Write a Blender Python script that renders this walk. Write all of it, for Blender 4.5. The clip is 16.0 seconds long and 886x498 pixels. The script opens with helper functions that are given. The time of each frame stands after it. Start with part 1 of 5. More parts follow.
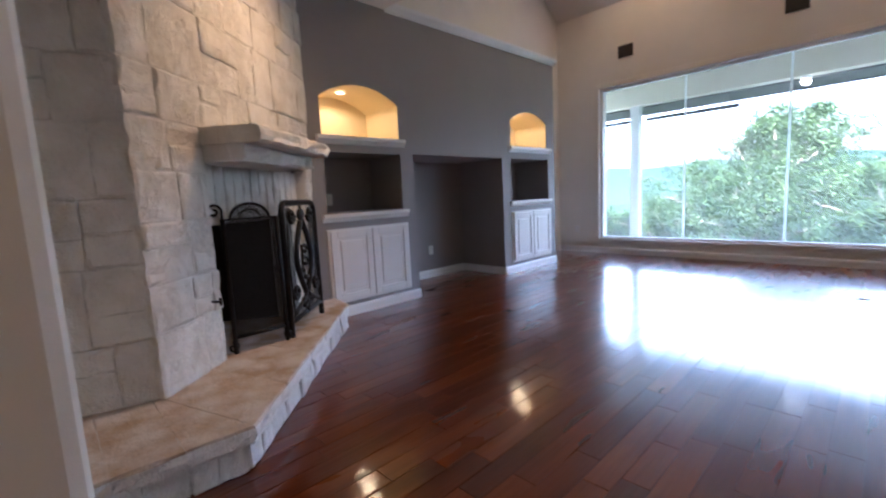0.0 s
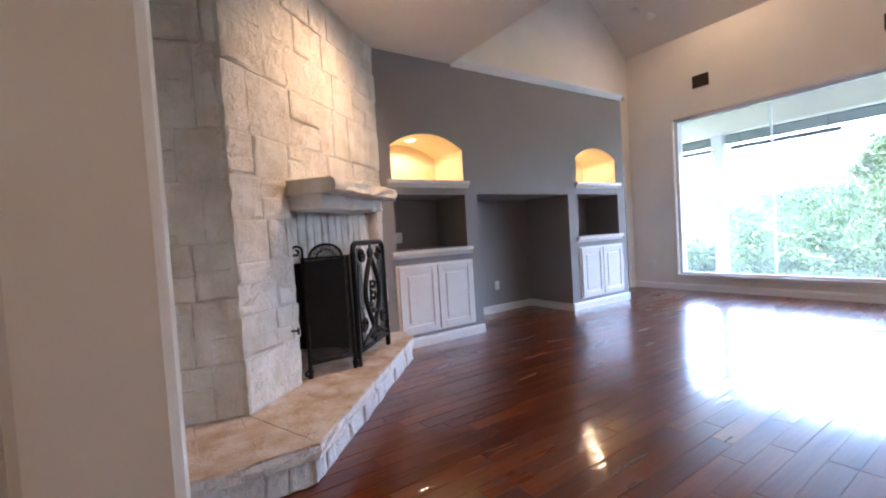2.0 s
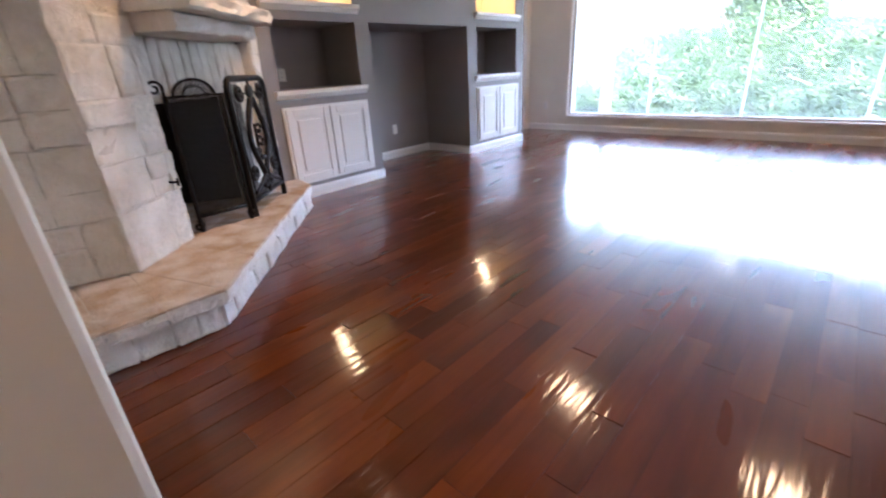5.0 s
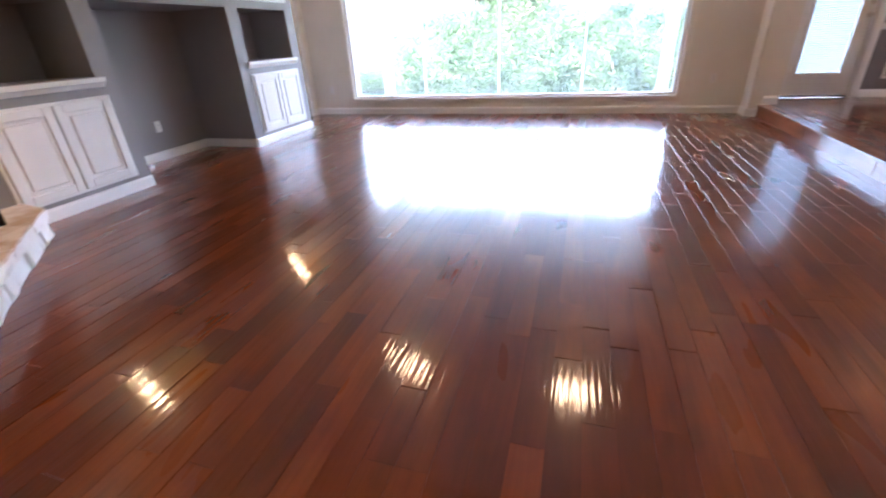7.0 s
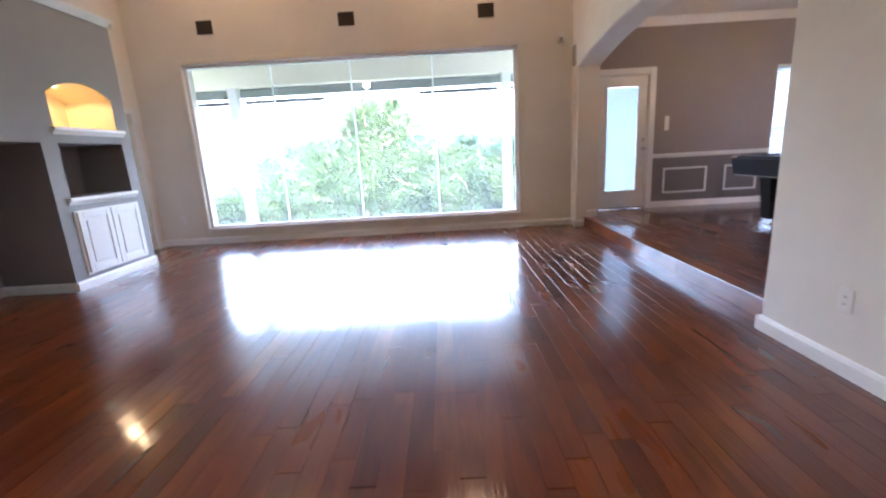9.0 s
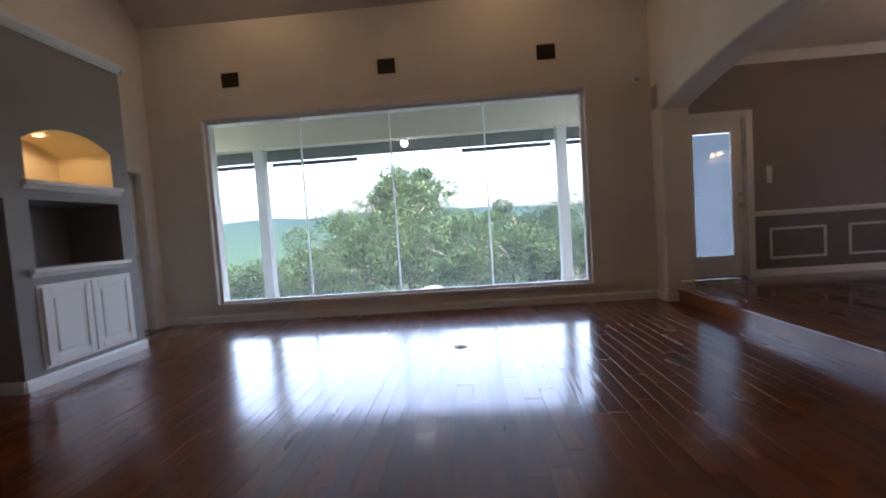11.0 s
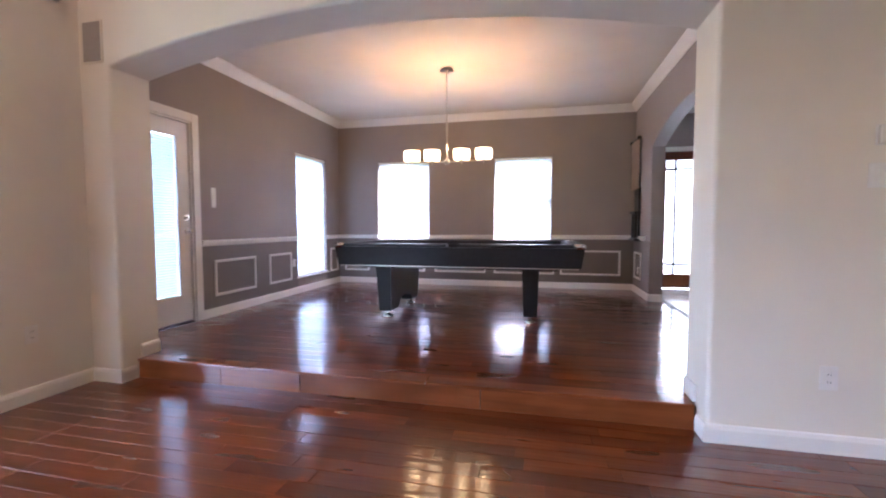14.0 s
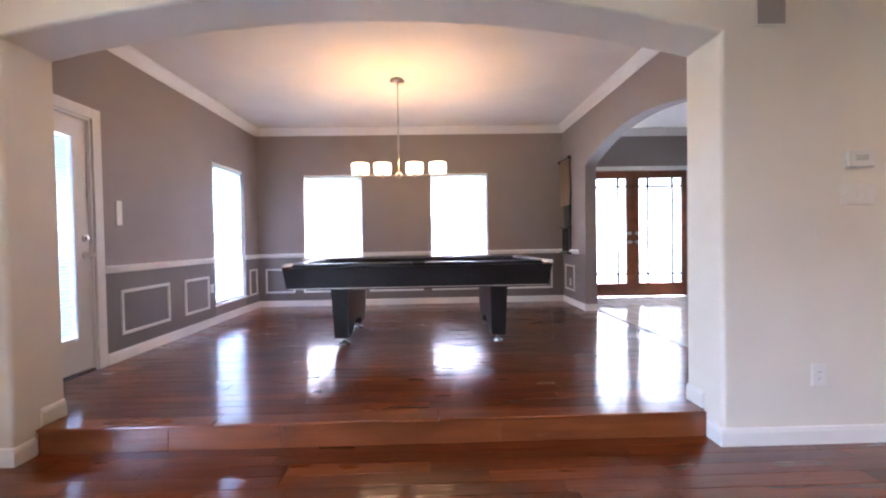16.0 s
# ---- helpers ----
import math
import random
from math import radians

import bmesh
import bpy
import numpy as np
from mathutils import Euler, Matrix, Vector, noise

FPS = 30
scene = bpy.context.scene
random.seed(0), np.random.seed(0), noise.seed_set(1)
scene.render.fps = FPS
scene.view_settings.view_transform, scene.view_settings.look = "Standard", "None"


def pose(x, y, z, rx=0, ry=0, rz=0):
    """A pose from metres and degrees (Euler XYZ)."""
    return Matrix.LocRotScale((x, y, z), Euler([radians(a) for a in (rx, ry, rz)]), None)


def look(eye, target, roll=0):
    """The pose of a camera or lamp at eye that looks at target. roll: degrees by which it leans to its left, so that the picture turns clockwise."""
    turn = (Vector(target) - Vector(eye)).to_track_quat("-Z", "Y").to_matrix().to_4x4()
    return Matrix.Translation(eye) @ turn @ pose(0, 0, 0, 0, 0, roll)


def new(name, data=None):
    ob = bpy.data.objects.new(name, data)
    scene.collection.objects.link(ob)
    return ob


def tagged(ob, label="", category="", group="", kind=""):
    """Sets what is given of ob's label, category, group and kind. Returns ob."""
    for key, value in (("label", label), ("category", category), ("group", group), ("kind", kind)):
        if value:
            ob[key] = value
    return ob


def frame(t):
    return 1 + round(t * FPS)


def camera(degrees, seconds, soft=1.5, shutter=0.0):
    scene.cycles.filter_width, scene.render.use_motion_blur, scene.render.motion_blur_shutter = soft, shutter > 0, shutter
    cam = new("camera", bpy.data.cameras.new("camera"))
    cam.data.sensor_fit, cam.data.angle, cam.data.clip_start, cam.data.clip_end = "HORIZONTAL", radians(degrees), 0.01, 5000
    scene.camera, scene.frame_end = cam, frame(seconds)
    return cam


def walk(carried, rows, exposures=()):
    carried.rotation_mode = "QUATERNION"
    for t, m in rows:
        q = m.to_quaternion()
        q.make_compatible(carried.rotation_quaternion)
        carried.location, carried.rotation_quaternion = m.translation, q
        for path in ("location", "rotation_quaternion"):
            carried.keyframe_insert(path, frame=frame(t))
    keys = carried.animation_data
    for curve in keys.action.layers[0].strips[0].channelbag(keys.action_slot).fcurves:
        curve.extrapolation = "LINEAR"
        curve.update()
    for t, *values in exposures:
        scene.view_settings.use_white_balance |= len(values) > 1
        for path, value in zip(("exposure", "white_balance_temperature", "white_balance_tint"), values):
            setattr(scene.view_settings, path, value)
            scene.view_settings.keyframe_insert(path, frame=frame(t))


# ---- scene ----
cam = camera(92.3, 16.0, 2.0, 0.5)
PATH = [
    (0, (0.913, 0.134, 1.092), (2.285, 1.568, 0.847), -2.9),
    (0.5, (0.921, 0.027, 1.117), (2.149, 1.601, 0.992), -3.2),
    (1, (0.911, -0.052, 1.122), (2.035, 1.599, 1.026), -3.4),
    (1.5, (0.909, -0.062, 1.111), (2.018, 1.598, 0.993), -3.1),
    (2, (0.91, -0.07, 1.125), (2.023, 1.59, 1.057), -3.6),
    (2.5, (0.915, -0.055, 1.125), (2.024, 1.61, 1.092), -4.1),
    (3, (0.92, -0.045, 1.129), (2.034, 1.616, 1.12), -4.5),
    (3.5, (0.898, -0.041, 1.103), (2.021, 1.604, 0.926), -3.3),
    (4, (0.884, -0.023, 1.058), (2.035, 1.544, 0.591), -2.8),
    (6.5, (0.934, -0.178, 1.141), (2.541, 0.562, 0.209), -2.6),
    (7, (0.944, -0.195, 1.147), (2.644, 0.361, 0.251), -3.2),
    (7.5, (0.977, -0.283, 1.16), (2.739, 0.075, 0.285), -2.9),
    (8, (0.988, -0.232, 1.181), (2.826, -0.148, 0.397), -2.6),
    (8.5, (1.026, -0.252, 1.207), (2.926, -0.319, 0.585), -2.8),
    (9, (1.118, -0.295, 1.226), (3.069, -0.27, 0.786), -3.3),
    (11.5, (2.755, 0.263, 1.074), (4.755, 0.285, 1.059), -4.1),
    (12, (3.206, 0.361, 1.065), (5.159, -0.065, 1.02), -6.0),
    (12.5, (3.662, 0.321, 1.095), (5.292, -0.835, 1.014), -3.2),
    (13, (3.945, 0.303, 1.176), (5.064, -1.348, 1.021), -2.9),
    (13.5, (4.275, 0.221, 1.165), (4.996, -1.638, 1.012), -2.1),
    (14, (4.581, 0.224, 1.164), (5.027, -1.723, 1.056), -0.1),
    (14.5, (4.842, 0.215, 1.179), (5.13, -1.761, 1.065), -1.0),
    (15, (5.046, 0.085, 1.171), (5.245, -1.901, 1.035), -1.9),
    (15.5, (5.207, 0.04, 1.172), (5.267, -1.956, 1.067), -0.4),
    (16, (5.316, 0.062, 1.187), (5.269, -1.937, 1.146), -1.0),
]
EXPOSURES = [(0, 4.9, 5150, 20), (1, 5.25, 5200, 20), (3, 5.7, 5200, 20), (4, 5.6, 5250, 20), (6.5, 5.85, 5600, 22), (8.5, 5.8, 5580, 20), (9.2, 5.4, 5600, 20), (11.3, 3.7, 5900, 20),
             (12.0, 3.45, 5850, 20), (12.6, 3.1, 5900, 20), (13.0, 3.75, 5650, 22), (13.5, 5.25, 5500, 23), (14.0, 5.8, 5500, 23), (15.0, 6.15, 5530, 23), (16.0, 5.95, 5530, 22)]
walk(cam, [(t, look(eye, target, roll)) for t, eye, target, roll in PATH], EXPOSURES)

# ---- world, sun and lamps ----
world = bpy.data.worlds.new("world")
scene.world = world
world.use_nodes = True
wn = world.node_tree.nodes
sky = wn.new("ShaderNodeTexSky")
sky.sky_type, sky.sun_disc = "NISHITA", False
sky.sun_elevation, sky.sun_rotation = radians(48), radians(250)
sky.air_density, sky.dust_density, sky.ozone_density = 1.0, 6.0, 0.8
wn["Background"].inputs["Strength"].default_value = 0.15
pale = wn.new("ShaderNodeHueSaturation")
pale.inputs["Saturation"].default_value = 0.7
world.node_tree.links.new(sky.outputs[0], pale.inputs["Color"])
world.node_tree.links.new(pale.outputs[0], wn["Background"].inputs["Color"])
sun = new("sun", bpy.data.lights.new("sun", "SUN"))
sun.data.energy, sun.data.angle, sun.data.color = 0.9, radians(14), (1.0, 0.95, 0.88)
sun.matrix_world = look((-9, -4, 12), (0, 0, 0))


def lamp(name, kind, at, target, power, colour, size=0.1, cone=100, blend=0.6):
    ob = new(name, bpy.data.lights.new(name, kind))
    ob.data.energy, ob.data.color = power, colour
    if kind == "AREA":
        ob.data.shape, ob.data.size = "DISK", size
    else:
        ob.data.shadow_soft_size = size
    if kind == "SPOT":
        ob.data.spot_size, ob.data.spot_blend = radians(cone), blend
    ob.matrix_world = look(at, target)
    return ob


WARM = (1.0, 0.62, 0.30)
lamp("chimney_downlight_lamp", "SPOT", (2.62, 2.40, 2.90), (1.98, 3.00, 1.85), 3.3, (1.0, 0.58, 0.25), 0.12, 105, 1.0)
# unseen fill lamps added to brighten the hall end and south wall
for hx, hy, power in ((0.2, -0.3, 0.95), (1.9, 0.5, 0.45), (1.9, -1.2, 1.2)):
    lamp("hall_fill_lamp", "SPOT", (hx, hy, 2.90), (hx, hy, 0), power, (1.0, 0.66, 0.34), 0.26, 150, 0.8)
lamp("vault_downlight_lamp", "SPOT", (6.90, 2.55, 4.66), (6.60, 2.55, 0), 2.1, (1.0, 0.62, 0.30), 0.20, 165)
lamp("vault_downlight_lamp", "SPOT", (6.93, -0.52, 4.64), (6.63, -0.52, 0), 2.1, (1.0, 0.62, 0.30), 0.20, 165)
lamp("niche_lamp", "SPOT", (3.26, 3.95, 2.12), (3.26, 3.95, 0), 0.40, (1.0, 0.66, 0.30), 0.05, 165, 0.3)
lamp("niche_lamp", "SPOT", (6.06, 3.95, 2.14), (6.06, 3.95, 0), 0.40, (1.0, 0.66, 0.30), 0.05, 165, 0.3)
for cx in (6.13, 5.875, 5.51, 5.245):
    lamp("chandelier_lamp", "POINT", (cx, -4.84, 2.12), (cx, -4.84, 0), 0.20, (1.0, 0.64, 0.25), 0.05)


# ---- materials ----
class Graph:
    def __init__(self, name):
        self.mat = bpy.data.materials.new(name)
        self.mat.use_nodes = True
        self.tree = self.mat.node_tree
        self.bsdf = self.tree.nodes["Principled BSDF"]

    def node(self, kind, ins=(), operation="", data_type="", blend_type=""):
        n = self.tree.nodes.new(kind)
        if operation:
            n.operation = operation
        if data_type:
            n.data_type = data_type
        if blend_type:
            n.blend_type = blend_type
        for k, v in dict(ins).items():
            if hasattr(v, "links"):
                self.tree.links.new(v, n.inputs[k])
            else:
                n.inputs[k].default_value = v
        return n

    def set(self, **ins):
        for k, v in ins.items():
            key = k.replace("_", " ")
            if hasattr(v, "links"):
                self.tree.links.new(v, self.bsdf.inputs[key])
            else:
                self.bsdf.inputs[key].default_value = v

    def coords(self, scale=(1, 1, 1), which="Object"):
        tc = self.node("ShaderNodeTexCoord")
        return self.node("ShaderNodeMapping", {"Vector": tc.outputs[which], "Scale": scale}).outputs[0]

    def world_coords(self, scale=(1, 1, 1)):
        g = self.node("ShaderNodeNewGeometry")
        return self.node("ShaderNodeMapping", {"Vector": g.outputs["Position"], "Scale": scale}).outputs[0]

    def noise(self, vec, scale, detail=4.0, rough=0.55, distort=0.0):
        return self.node("ShaderNodeTexNoise", {"Vector": vec, "Scale": scale, "Detail": detail, "Roughness": rough, "Distortion": distort}).outputs["Fac"]

    def ramp(self, fac, stops):
        n = self.node("ShaderNodeValToRGB", {"Fac": fac})
        e = n.color_ramp.elements
        while len(e) < len(stops):
            e.new(0.5)
        for el, (p, c) in zip(e, stops):
            el.position, el.color = p, (*c, 1)
        return n.outputs["Color"]

    def mix(self, fac, a, b, mode="MIX"):
        n = self.node("ShaderNodeMix", data_type="RGBA", blend_type=mode)
        for key, v in ((0, fac), (6, a), (7, b)):
            if hasattr(v, "links"):
                self.tree.links.new(v, n.inputs[key])
            else:
                n.inputs[key].default_value = v if key == 0 else (*v, 1)
        return n.outputs[2]

    def bump(self, height, strength, dist=0.01, normal=None):
        ins = {"Height": height, "Strength": strength, "Distance": dist}
        if normal is not None:
            ins["Normal"] = normal
        return self.node("ShaderNodeBump", ins).outputs[0]


def paint(name, colour, rough=0.6, grain=260.0, depth=0.12, var=0.05):
    g = Graph(name)
    v = g.world_coords()
    big = g.noise(v, 1.3, 3)
    c2 = tuple(max(0, c * (1 - var)) for c in colour)
    c3 = tuple(min(1, c * (1 + var)) for c in colour)
    g.set(Base_Color=g.ramp(big, [(0.3, c2), (0.7, c3)]), Roughness=rough)
    fine = g.noise(v, grain, 3)
    g.set(Normal=g.bump(fine, depth, 0.002))
    return g.mat


def plain(name, colour, rough=0.4, metal=0.0, var=0.12, scale=30.0, bump=0.05):
    g = Graph(name)
    v = g.coords()
    n = g.noise(v, scale, 4)
    g.set(Base_Color=g.ramp(n, [(0.3, tuple(c * (1 - var) for c in colour)), (0.7, tuple(min(1, c * (1 + var)) for c in colour))]),
          Roughness=rough, Metallic=metal, Normal=g.bump(n, bump, 0.004))
    return g.mat


def planks(name, per_island, dark, mid, light, along="x", coat=1.0):
    """Hand-scraped glossy hardwood; each plank takes its own tone."""
    g = Graph(name)
    if per_island:
        rnd = g.node("ShaderNodeNewGeometry").outputs["Random Per Island"]
    else:
        rnd = g.node("ShaderNodeObjectInfo").outputs["Random"]
    pos = g.node("ShaderNodeNewGeometry").outputs["Position"]
    off = g.node("ShaderNodeCombineXYZ", {"X": g.node("ShaderNodeMath", {0: rnd, 1: 37.0}, operation="MULTIPLY").outputs[0],
                                          "Y": 0.0, "Z": g.node("ShaderNodeMath", {0: rnd, 1: 11.0}, operation="MULTIPLY").outputs[0]}).outputs[0]
    vec = g.node("ShaderNodeVectorMath", {0: pos, 1: off}, operation="ADD").outputs[0]
    long_s = (1.6, 26, 26) if along == "x" else (26, 1.6, 26)
    scrape_s = (1.6, 22, 22) if along == "x" else (22, 1.6, 22)
    grain = g.noise(g.node("ShaderNodeMapping", {"Vector": vec, "Scale": long_s}).outputs[0], 1.0, 7, 0.65, 1.2)
    blot = g.noise(g.node("ShaderNodeMapping", {"Vector": vec, "Scale": (1.3, 5, 5)}).outputs[0], 1.2, 2, 0.5, 0.4)
    tone = g.ramp(rnd, [(0.0, dark), (0.45, mid), (1.0, light)])
    col = g.mix(g.ramp(grain, [(0.32, (0.30, 0.30, 0.30)), (0.66, (0, 0, 0))]), tone, tuple(c * 0.45 for c in dark))
    col = g.mix(g.ramp(blot, [(0.42, (0, 0, 0)), (0.72, (0.62, 0.62, 0.62))]), col, tuple(c * 0.42 for c in dark))
    g.set(Base_Color=col)
    ripple = g.noise(g.node("ShaderNodeMapping", {"Vector": vec, "Scale": scrape_s}).outputs[0], 2.4, 1.0, 0.4, 0.2)
    n1 = g.bump(ripple, 0.15, 0.008)
    n2 = g.bump(grain, 0.02, 0.0015, n1)
    rough = g.node("ShaderNodeMapRange", {"Value": blot, "From Min": 0.3, "From Max": 0.7, "To Min": 0.27, "To Max": 0.36}).outputs[0]
    g.set(Normal=n2, Roughness=rough, Specular_IOR_Level=0.12, Coat_Weight=coat, Coat_IOR=1.58, Coat_Roughness=0.10, Coat_Normal=n2)
    return g.mat


def limestone(name, tint_a, tint_b, wash=0.6):
    """Rough-hewn limestone under a thin white wash."""
    g = Graph(name)
    rnd = g.node("ShaderNodeObjectInfo").outputs["Random"]
    v = g.world_coords()
    big = g.noise(v, 5.5, 6, 0.6)
    mid = g.noise(v, 22, 6, 0.65, 0.5)
    fine = g.noise(v, 120, 4, 0.6)
    base = g.mix(rnd, tint_a, tint_b)
    base = g.mix(g.ramp(mid, [(0.4, (0, 0, 0)), (0.68, (0.6, 0.6, 0.6))]), base, tuple(c * 0.84 for c in tint_a))
    col = g.mix(g.ramp(big, [(0.38, (0, 0, 0)), (0.62, (wash, wash, wash))]), base, (0.83, 0.815, 0.775))
    h = g.mix(0.35, g.ramp(mid, [(0.2, (0, 0, 0)), (0.8, (1, 1, 1))]), g.ramp(fine, [(0.3, (0, 0, 0)), (0.7, (1, 1, 1))]))
    n1 = g.bump(g.noise(g.world_coords((1, 1, 0.6)), 17, 6, 0.7, 0.8), 0.55, 0.035)
    g.set(Base_Color=col, Roughness=0.85, Normal=g.bump(h, 0.6, 0.012, n1))
    return g.mat


def glass(name, tint=(1, 1, 1), veil=0.0):
    g = Graph(name)
    tr = g.node("ShaderNodeBsdfTransparent", {"Color": (*tint, 1)})
    gl = g.node("ShaderNodeBsdfGlossy", {"Color": (1, 1, 1, 1), "Roughness": 0.02})
    lw = g.node("ShaderNodeLayerWeight", {"Blend": 0.5})
    edge = g.node("ShaderNodeMath", {0: lw.outputs["Facing"], 1: 4.5}, operation="POWER").outputs[0]
    fac = g.node("ShaderNodeMath", {0: edge, 1: 0.55, 2: 0.035}, operation="MULTIPLY_ADD").outputs[0]
    mx = g.node("ShaderNodeMixShader", {0: fac, 1: tr.outputs[0], 2: gl.outputs[0]})
    # veiling glare put into the pane as a pale translucent layer
    if veil:
        glare = g.node("ShaderNodeBsdfTranslucent", {"Color": (0.9, 0.95, 0.93, 1)})
        mx = g.node("ShaderNodeMixShader", {0: veil, 1: mx.outputs[0], 2: glare.outputs[0]})
    g.tree.links.new(mx.outputs[0], g.tree.nodes["Material Output"].inputs["Surface"])
    return g.mat


def shade_cloth(name, colour, through_amount=0.65):
    g = Graph(name)
    n = g.noise(g.world_coords((1, 1, 60)), 1.0, 2)
    col = g.ramp(n, [(0.3, tuple(c * 0.93 for c in colour)), (0.7, colour)])
    d = g.node("ShaderNodeBsdfDiffuse", {"Color": col})
    t = g.node("ShaderNodeBsdfTranslucent", {"Color": col})
    mx = g.node("ShaderNodeMixShader", {0: through_amount, 1: d.outputs[0], 2: t.outputs[0]})
    g.tree.links.new(mx.outputs[0], g.tree.nodes["Material Output"].inputs["Surface"])
    return g.mat


def glow(name, colour, strength):
    g = Graph(name)
    g.set(Base_Color=(*colour, 1), Emission_Color=(*colour, 1), Emission_Strength=strength, Roughness=0.4)
    return g.mat


def leafy(name, a, b):
    g = Graph(name)
    rnd = g.node("ShaderNodeNewGeometry").outputs["Random Per Island"]
    big = g.noise(g.world_coords(), 0.35, 3)
    # clump shading painted into the leaf colour as dark and light noise patches
    clump_shade = g.noise(g.world_coords(), 1.6, 3)
    col = g.mix(g.ramp(clump_shade, [(0.38, (0, 0, 0)), (0.62, (1, 1, 1))]), a, b)
    col = g.mix(g.ramp(rnd, [(0, (0, 0, 0)), (1, (0.15, 0.15, 0.15))]), col, b)
    col = g.mix(g.ramp(big, [(0.4, (0, 0, 0)), (0.7, (0.5, 0.5, 0.5))]), col, tuple(c * 0.6 for c in a))
    d = g.node("ShaderNodeBsdfDiffuse", {"Color": col})
    t = g.node("ShaderNodeBsdfTranslucent", {"Color": col})
    mx = g.node("ShaderNodeMixShader", {0: 0.35, 1: d.outputs[0], 2: t.outputs[0]})
    g.tree.links.new(mx.outputs[0], g.tree.nodes["Material Output"].inputs["Surface"])
    return g.mat


M_CREAM = paint("cream_wall_paint", (0.78, 0.745, 0.665))
M_GREY = paint("grey_wall_paint", (0.27, 0.255, 0.25))
M_TAUPE = paint("taupe_wall_paint", (0.30, 0.255, 0.235))
M_TAUPE_LOW = paint("dark_taupe_wainscot_paint", (0.20, 0.18, 0.172))
M_CEIL = paint("ceiling_paint", (0.74, 0.70, 0.64), 0.8, 180, 0.25)
M_WHITE = paint("white_trim_paint", (0.80, 0.79, 0.77), 0.35, 300, 0.05, 0.03)
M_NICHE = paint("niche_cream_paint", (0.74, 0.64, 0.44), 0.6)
M_PLANK = planks("hand_scraped_hardwood", False, (0.102, 0.0165, 0.0021), (0.152, 0.0265, 0.0034), (0.198, 0.0395, 0.0052))
M_PLANKS = planks("hand_scraped_hardwood_far", True, (0.102, 0.0165, 0.0021), (0.152, 0.0265, 0.0034), (0.198, 0.0395, 0.0052))
M_SUB = plain("dark_joint", (0.05, 0.018, 0.010), 0.5)
M_STEP = planks("step_hardwood", False, (0.17, 0.042, 0.013), (0.21, 0.058, 0.018), (0.25, 0.074, 0.024), coat=0.7)
M_STONE = limestone("washed_limestone", (0.66, 0.63, 0.565), (0.75, 0.72, 0.655), 0.85)
M_STONE_PALE = limestone("white_washed_limestone", (0.74, 0.73, 0.70), (0.82, 0.81, 0.78), 0.9)
M_STONE_TOP = limestone("bare_tan_limestone", (0.44, 0.30, 0.175), (0.60, 0.455, 0.31), 0.6)
M_STONE_TOP.node_tree.nodes["Principled BSDF"].inputs["Roughness"].default_value = 0.8
M_MORTAR = plain("washed_mortar", (0.62, 0.60, 0.55), 0.9, 0, 0.15, 40, 0.3)
M_IRON = plain("black_wrought_iron", (0.012, 0.012, 0.013), 0.42, 0.6, 0.3, 60, 0.1)
M_SOOT = plain("sooty_firebrick", (0.02, 0.018, 0.016), 0.9)
M_NICKEL = plain("brushed_nickel", (0.62, 0.58, 0.52), 0.28, 1.0, 0.06, 80, 0.02)
M_BRASS = plain("aged_brass", (0.52, 0.44, 0.33), 0.32, 1.0, 0.15, 60, 0.04)
M_CHROME = plain("polished_chrome", (0.8, 0.8, 0.8), 0.12, 1.0, 0.03, 20, 0.01)
M_BLACK = plain("black_laminate", (0.012, 0.013, 0.016), 0.35, 0, 0.2, 25, 0.03)
M_FELT = plain("black_table_cloth", (0.02, 0.02, 0.022), 0.95, 0, 0.2, 300, 0.2)
M_BROWNDOOR = planks("mahogany_door_wood", False, (0.28, 0.088, 0.04), (0.32, 0.105, 0.048), (0.36, 0.125, 0.057), "z")
M_LEAD = plain("dark_glazing_bar", (0.03, 0.028, 0.026), 0.5, 0.3)
M_GLASS = glass("clear_glass", (0.97, 0.985, 0.98), 0.035)
M_FROST = shade_cloth("frosted_glass", (0.60, 0.62, 0.63), 0.85)
M_BLIND = shade_cloth("white_pleated_shade", (0.62, 0.62, 0.67), 0.7)
M_DOORBLIND = shade_cloth("pale_door_blind", (0.255, 0.28, 0.305), 0.7)
M_SEAM = shade_cloth("pale_glass_seam", (0.93, 0.95, 0.94), 0.85)
M_PLASTIC = plain("white_plastic", (0.78, 0.77, 0.74), 0.35, 0, 0.03, 40, 0.01)
M_SLOT = plain("dark_slot", (0.03, 0.03, 0.03), 0.6)
M_VENT = plain("brown_vent_metal", (0.055, 0.042, 0.034), 0.5, 0.2)
M_BULB = glow("warm_bulb", (1.0, 0.68, 0.34), 0.3)
M_OPAL = glow("lit_opal_glass", (1.0, 0.66, 0.32), 0.13)
# glare from the entry doors is painted into this pale floor colour
M_GLARE_TILE = plain("glare_pale_entry_tile", (0.58, 0.53, 0.47), 0.14, 0, 0.15, 6, 0.05)
M_PORCH = paint("porch_cream_paint", (0.72, 0.66, 0.52), 0.7)
M_PORCHWHITE = paint("porch_white_paint", (0.80, 0.79, 0.76), 0.6)
M_POST = paint("porch_post_paint", (0.56, 0.55, 0.51), 0.6)
M_SOFFIT = plain("weathered_grey_soffit", (0.14, 0.135, 0.135), 0.8, 0, 0.2, 8, 0.1)
M_SLAB = plain("porch_concrete", (0.42, 0.40, 0.36), 0.85, 0, 0.15, 12, 0.2)
M_BARK = plain("grey_bark", (0.10, 0.08, 0.06), 0.9, 0, 0.35, 14, 0.5)
M_LEAF = leafy("oak_leaves", (0.038, 0.070, 0.028), (0.135, 0.205, 0.082))
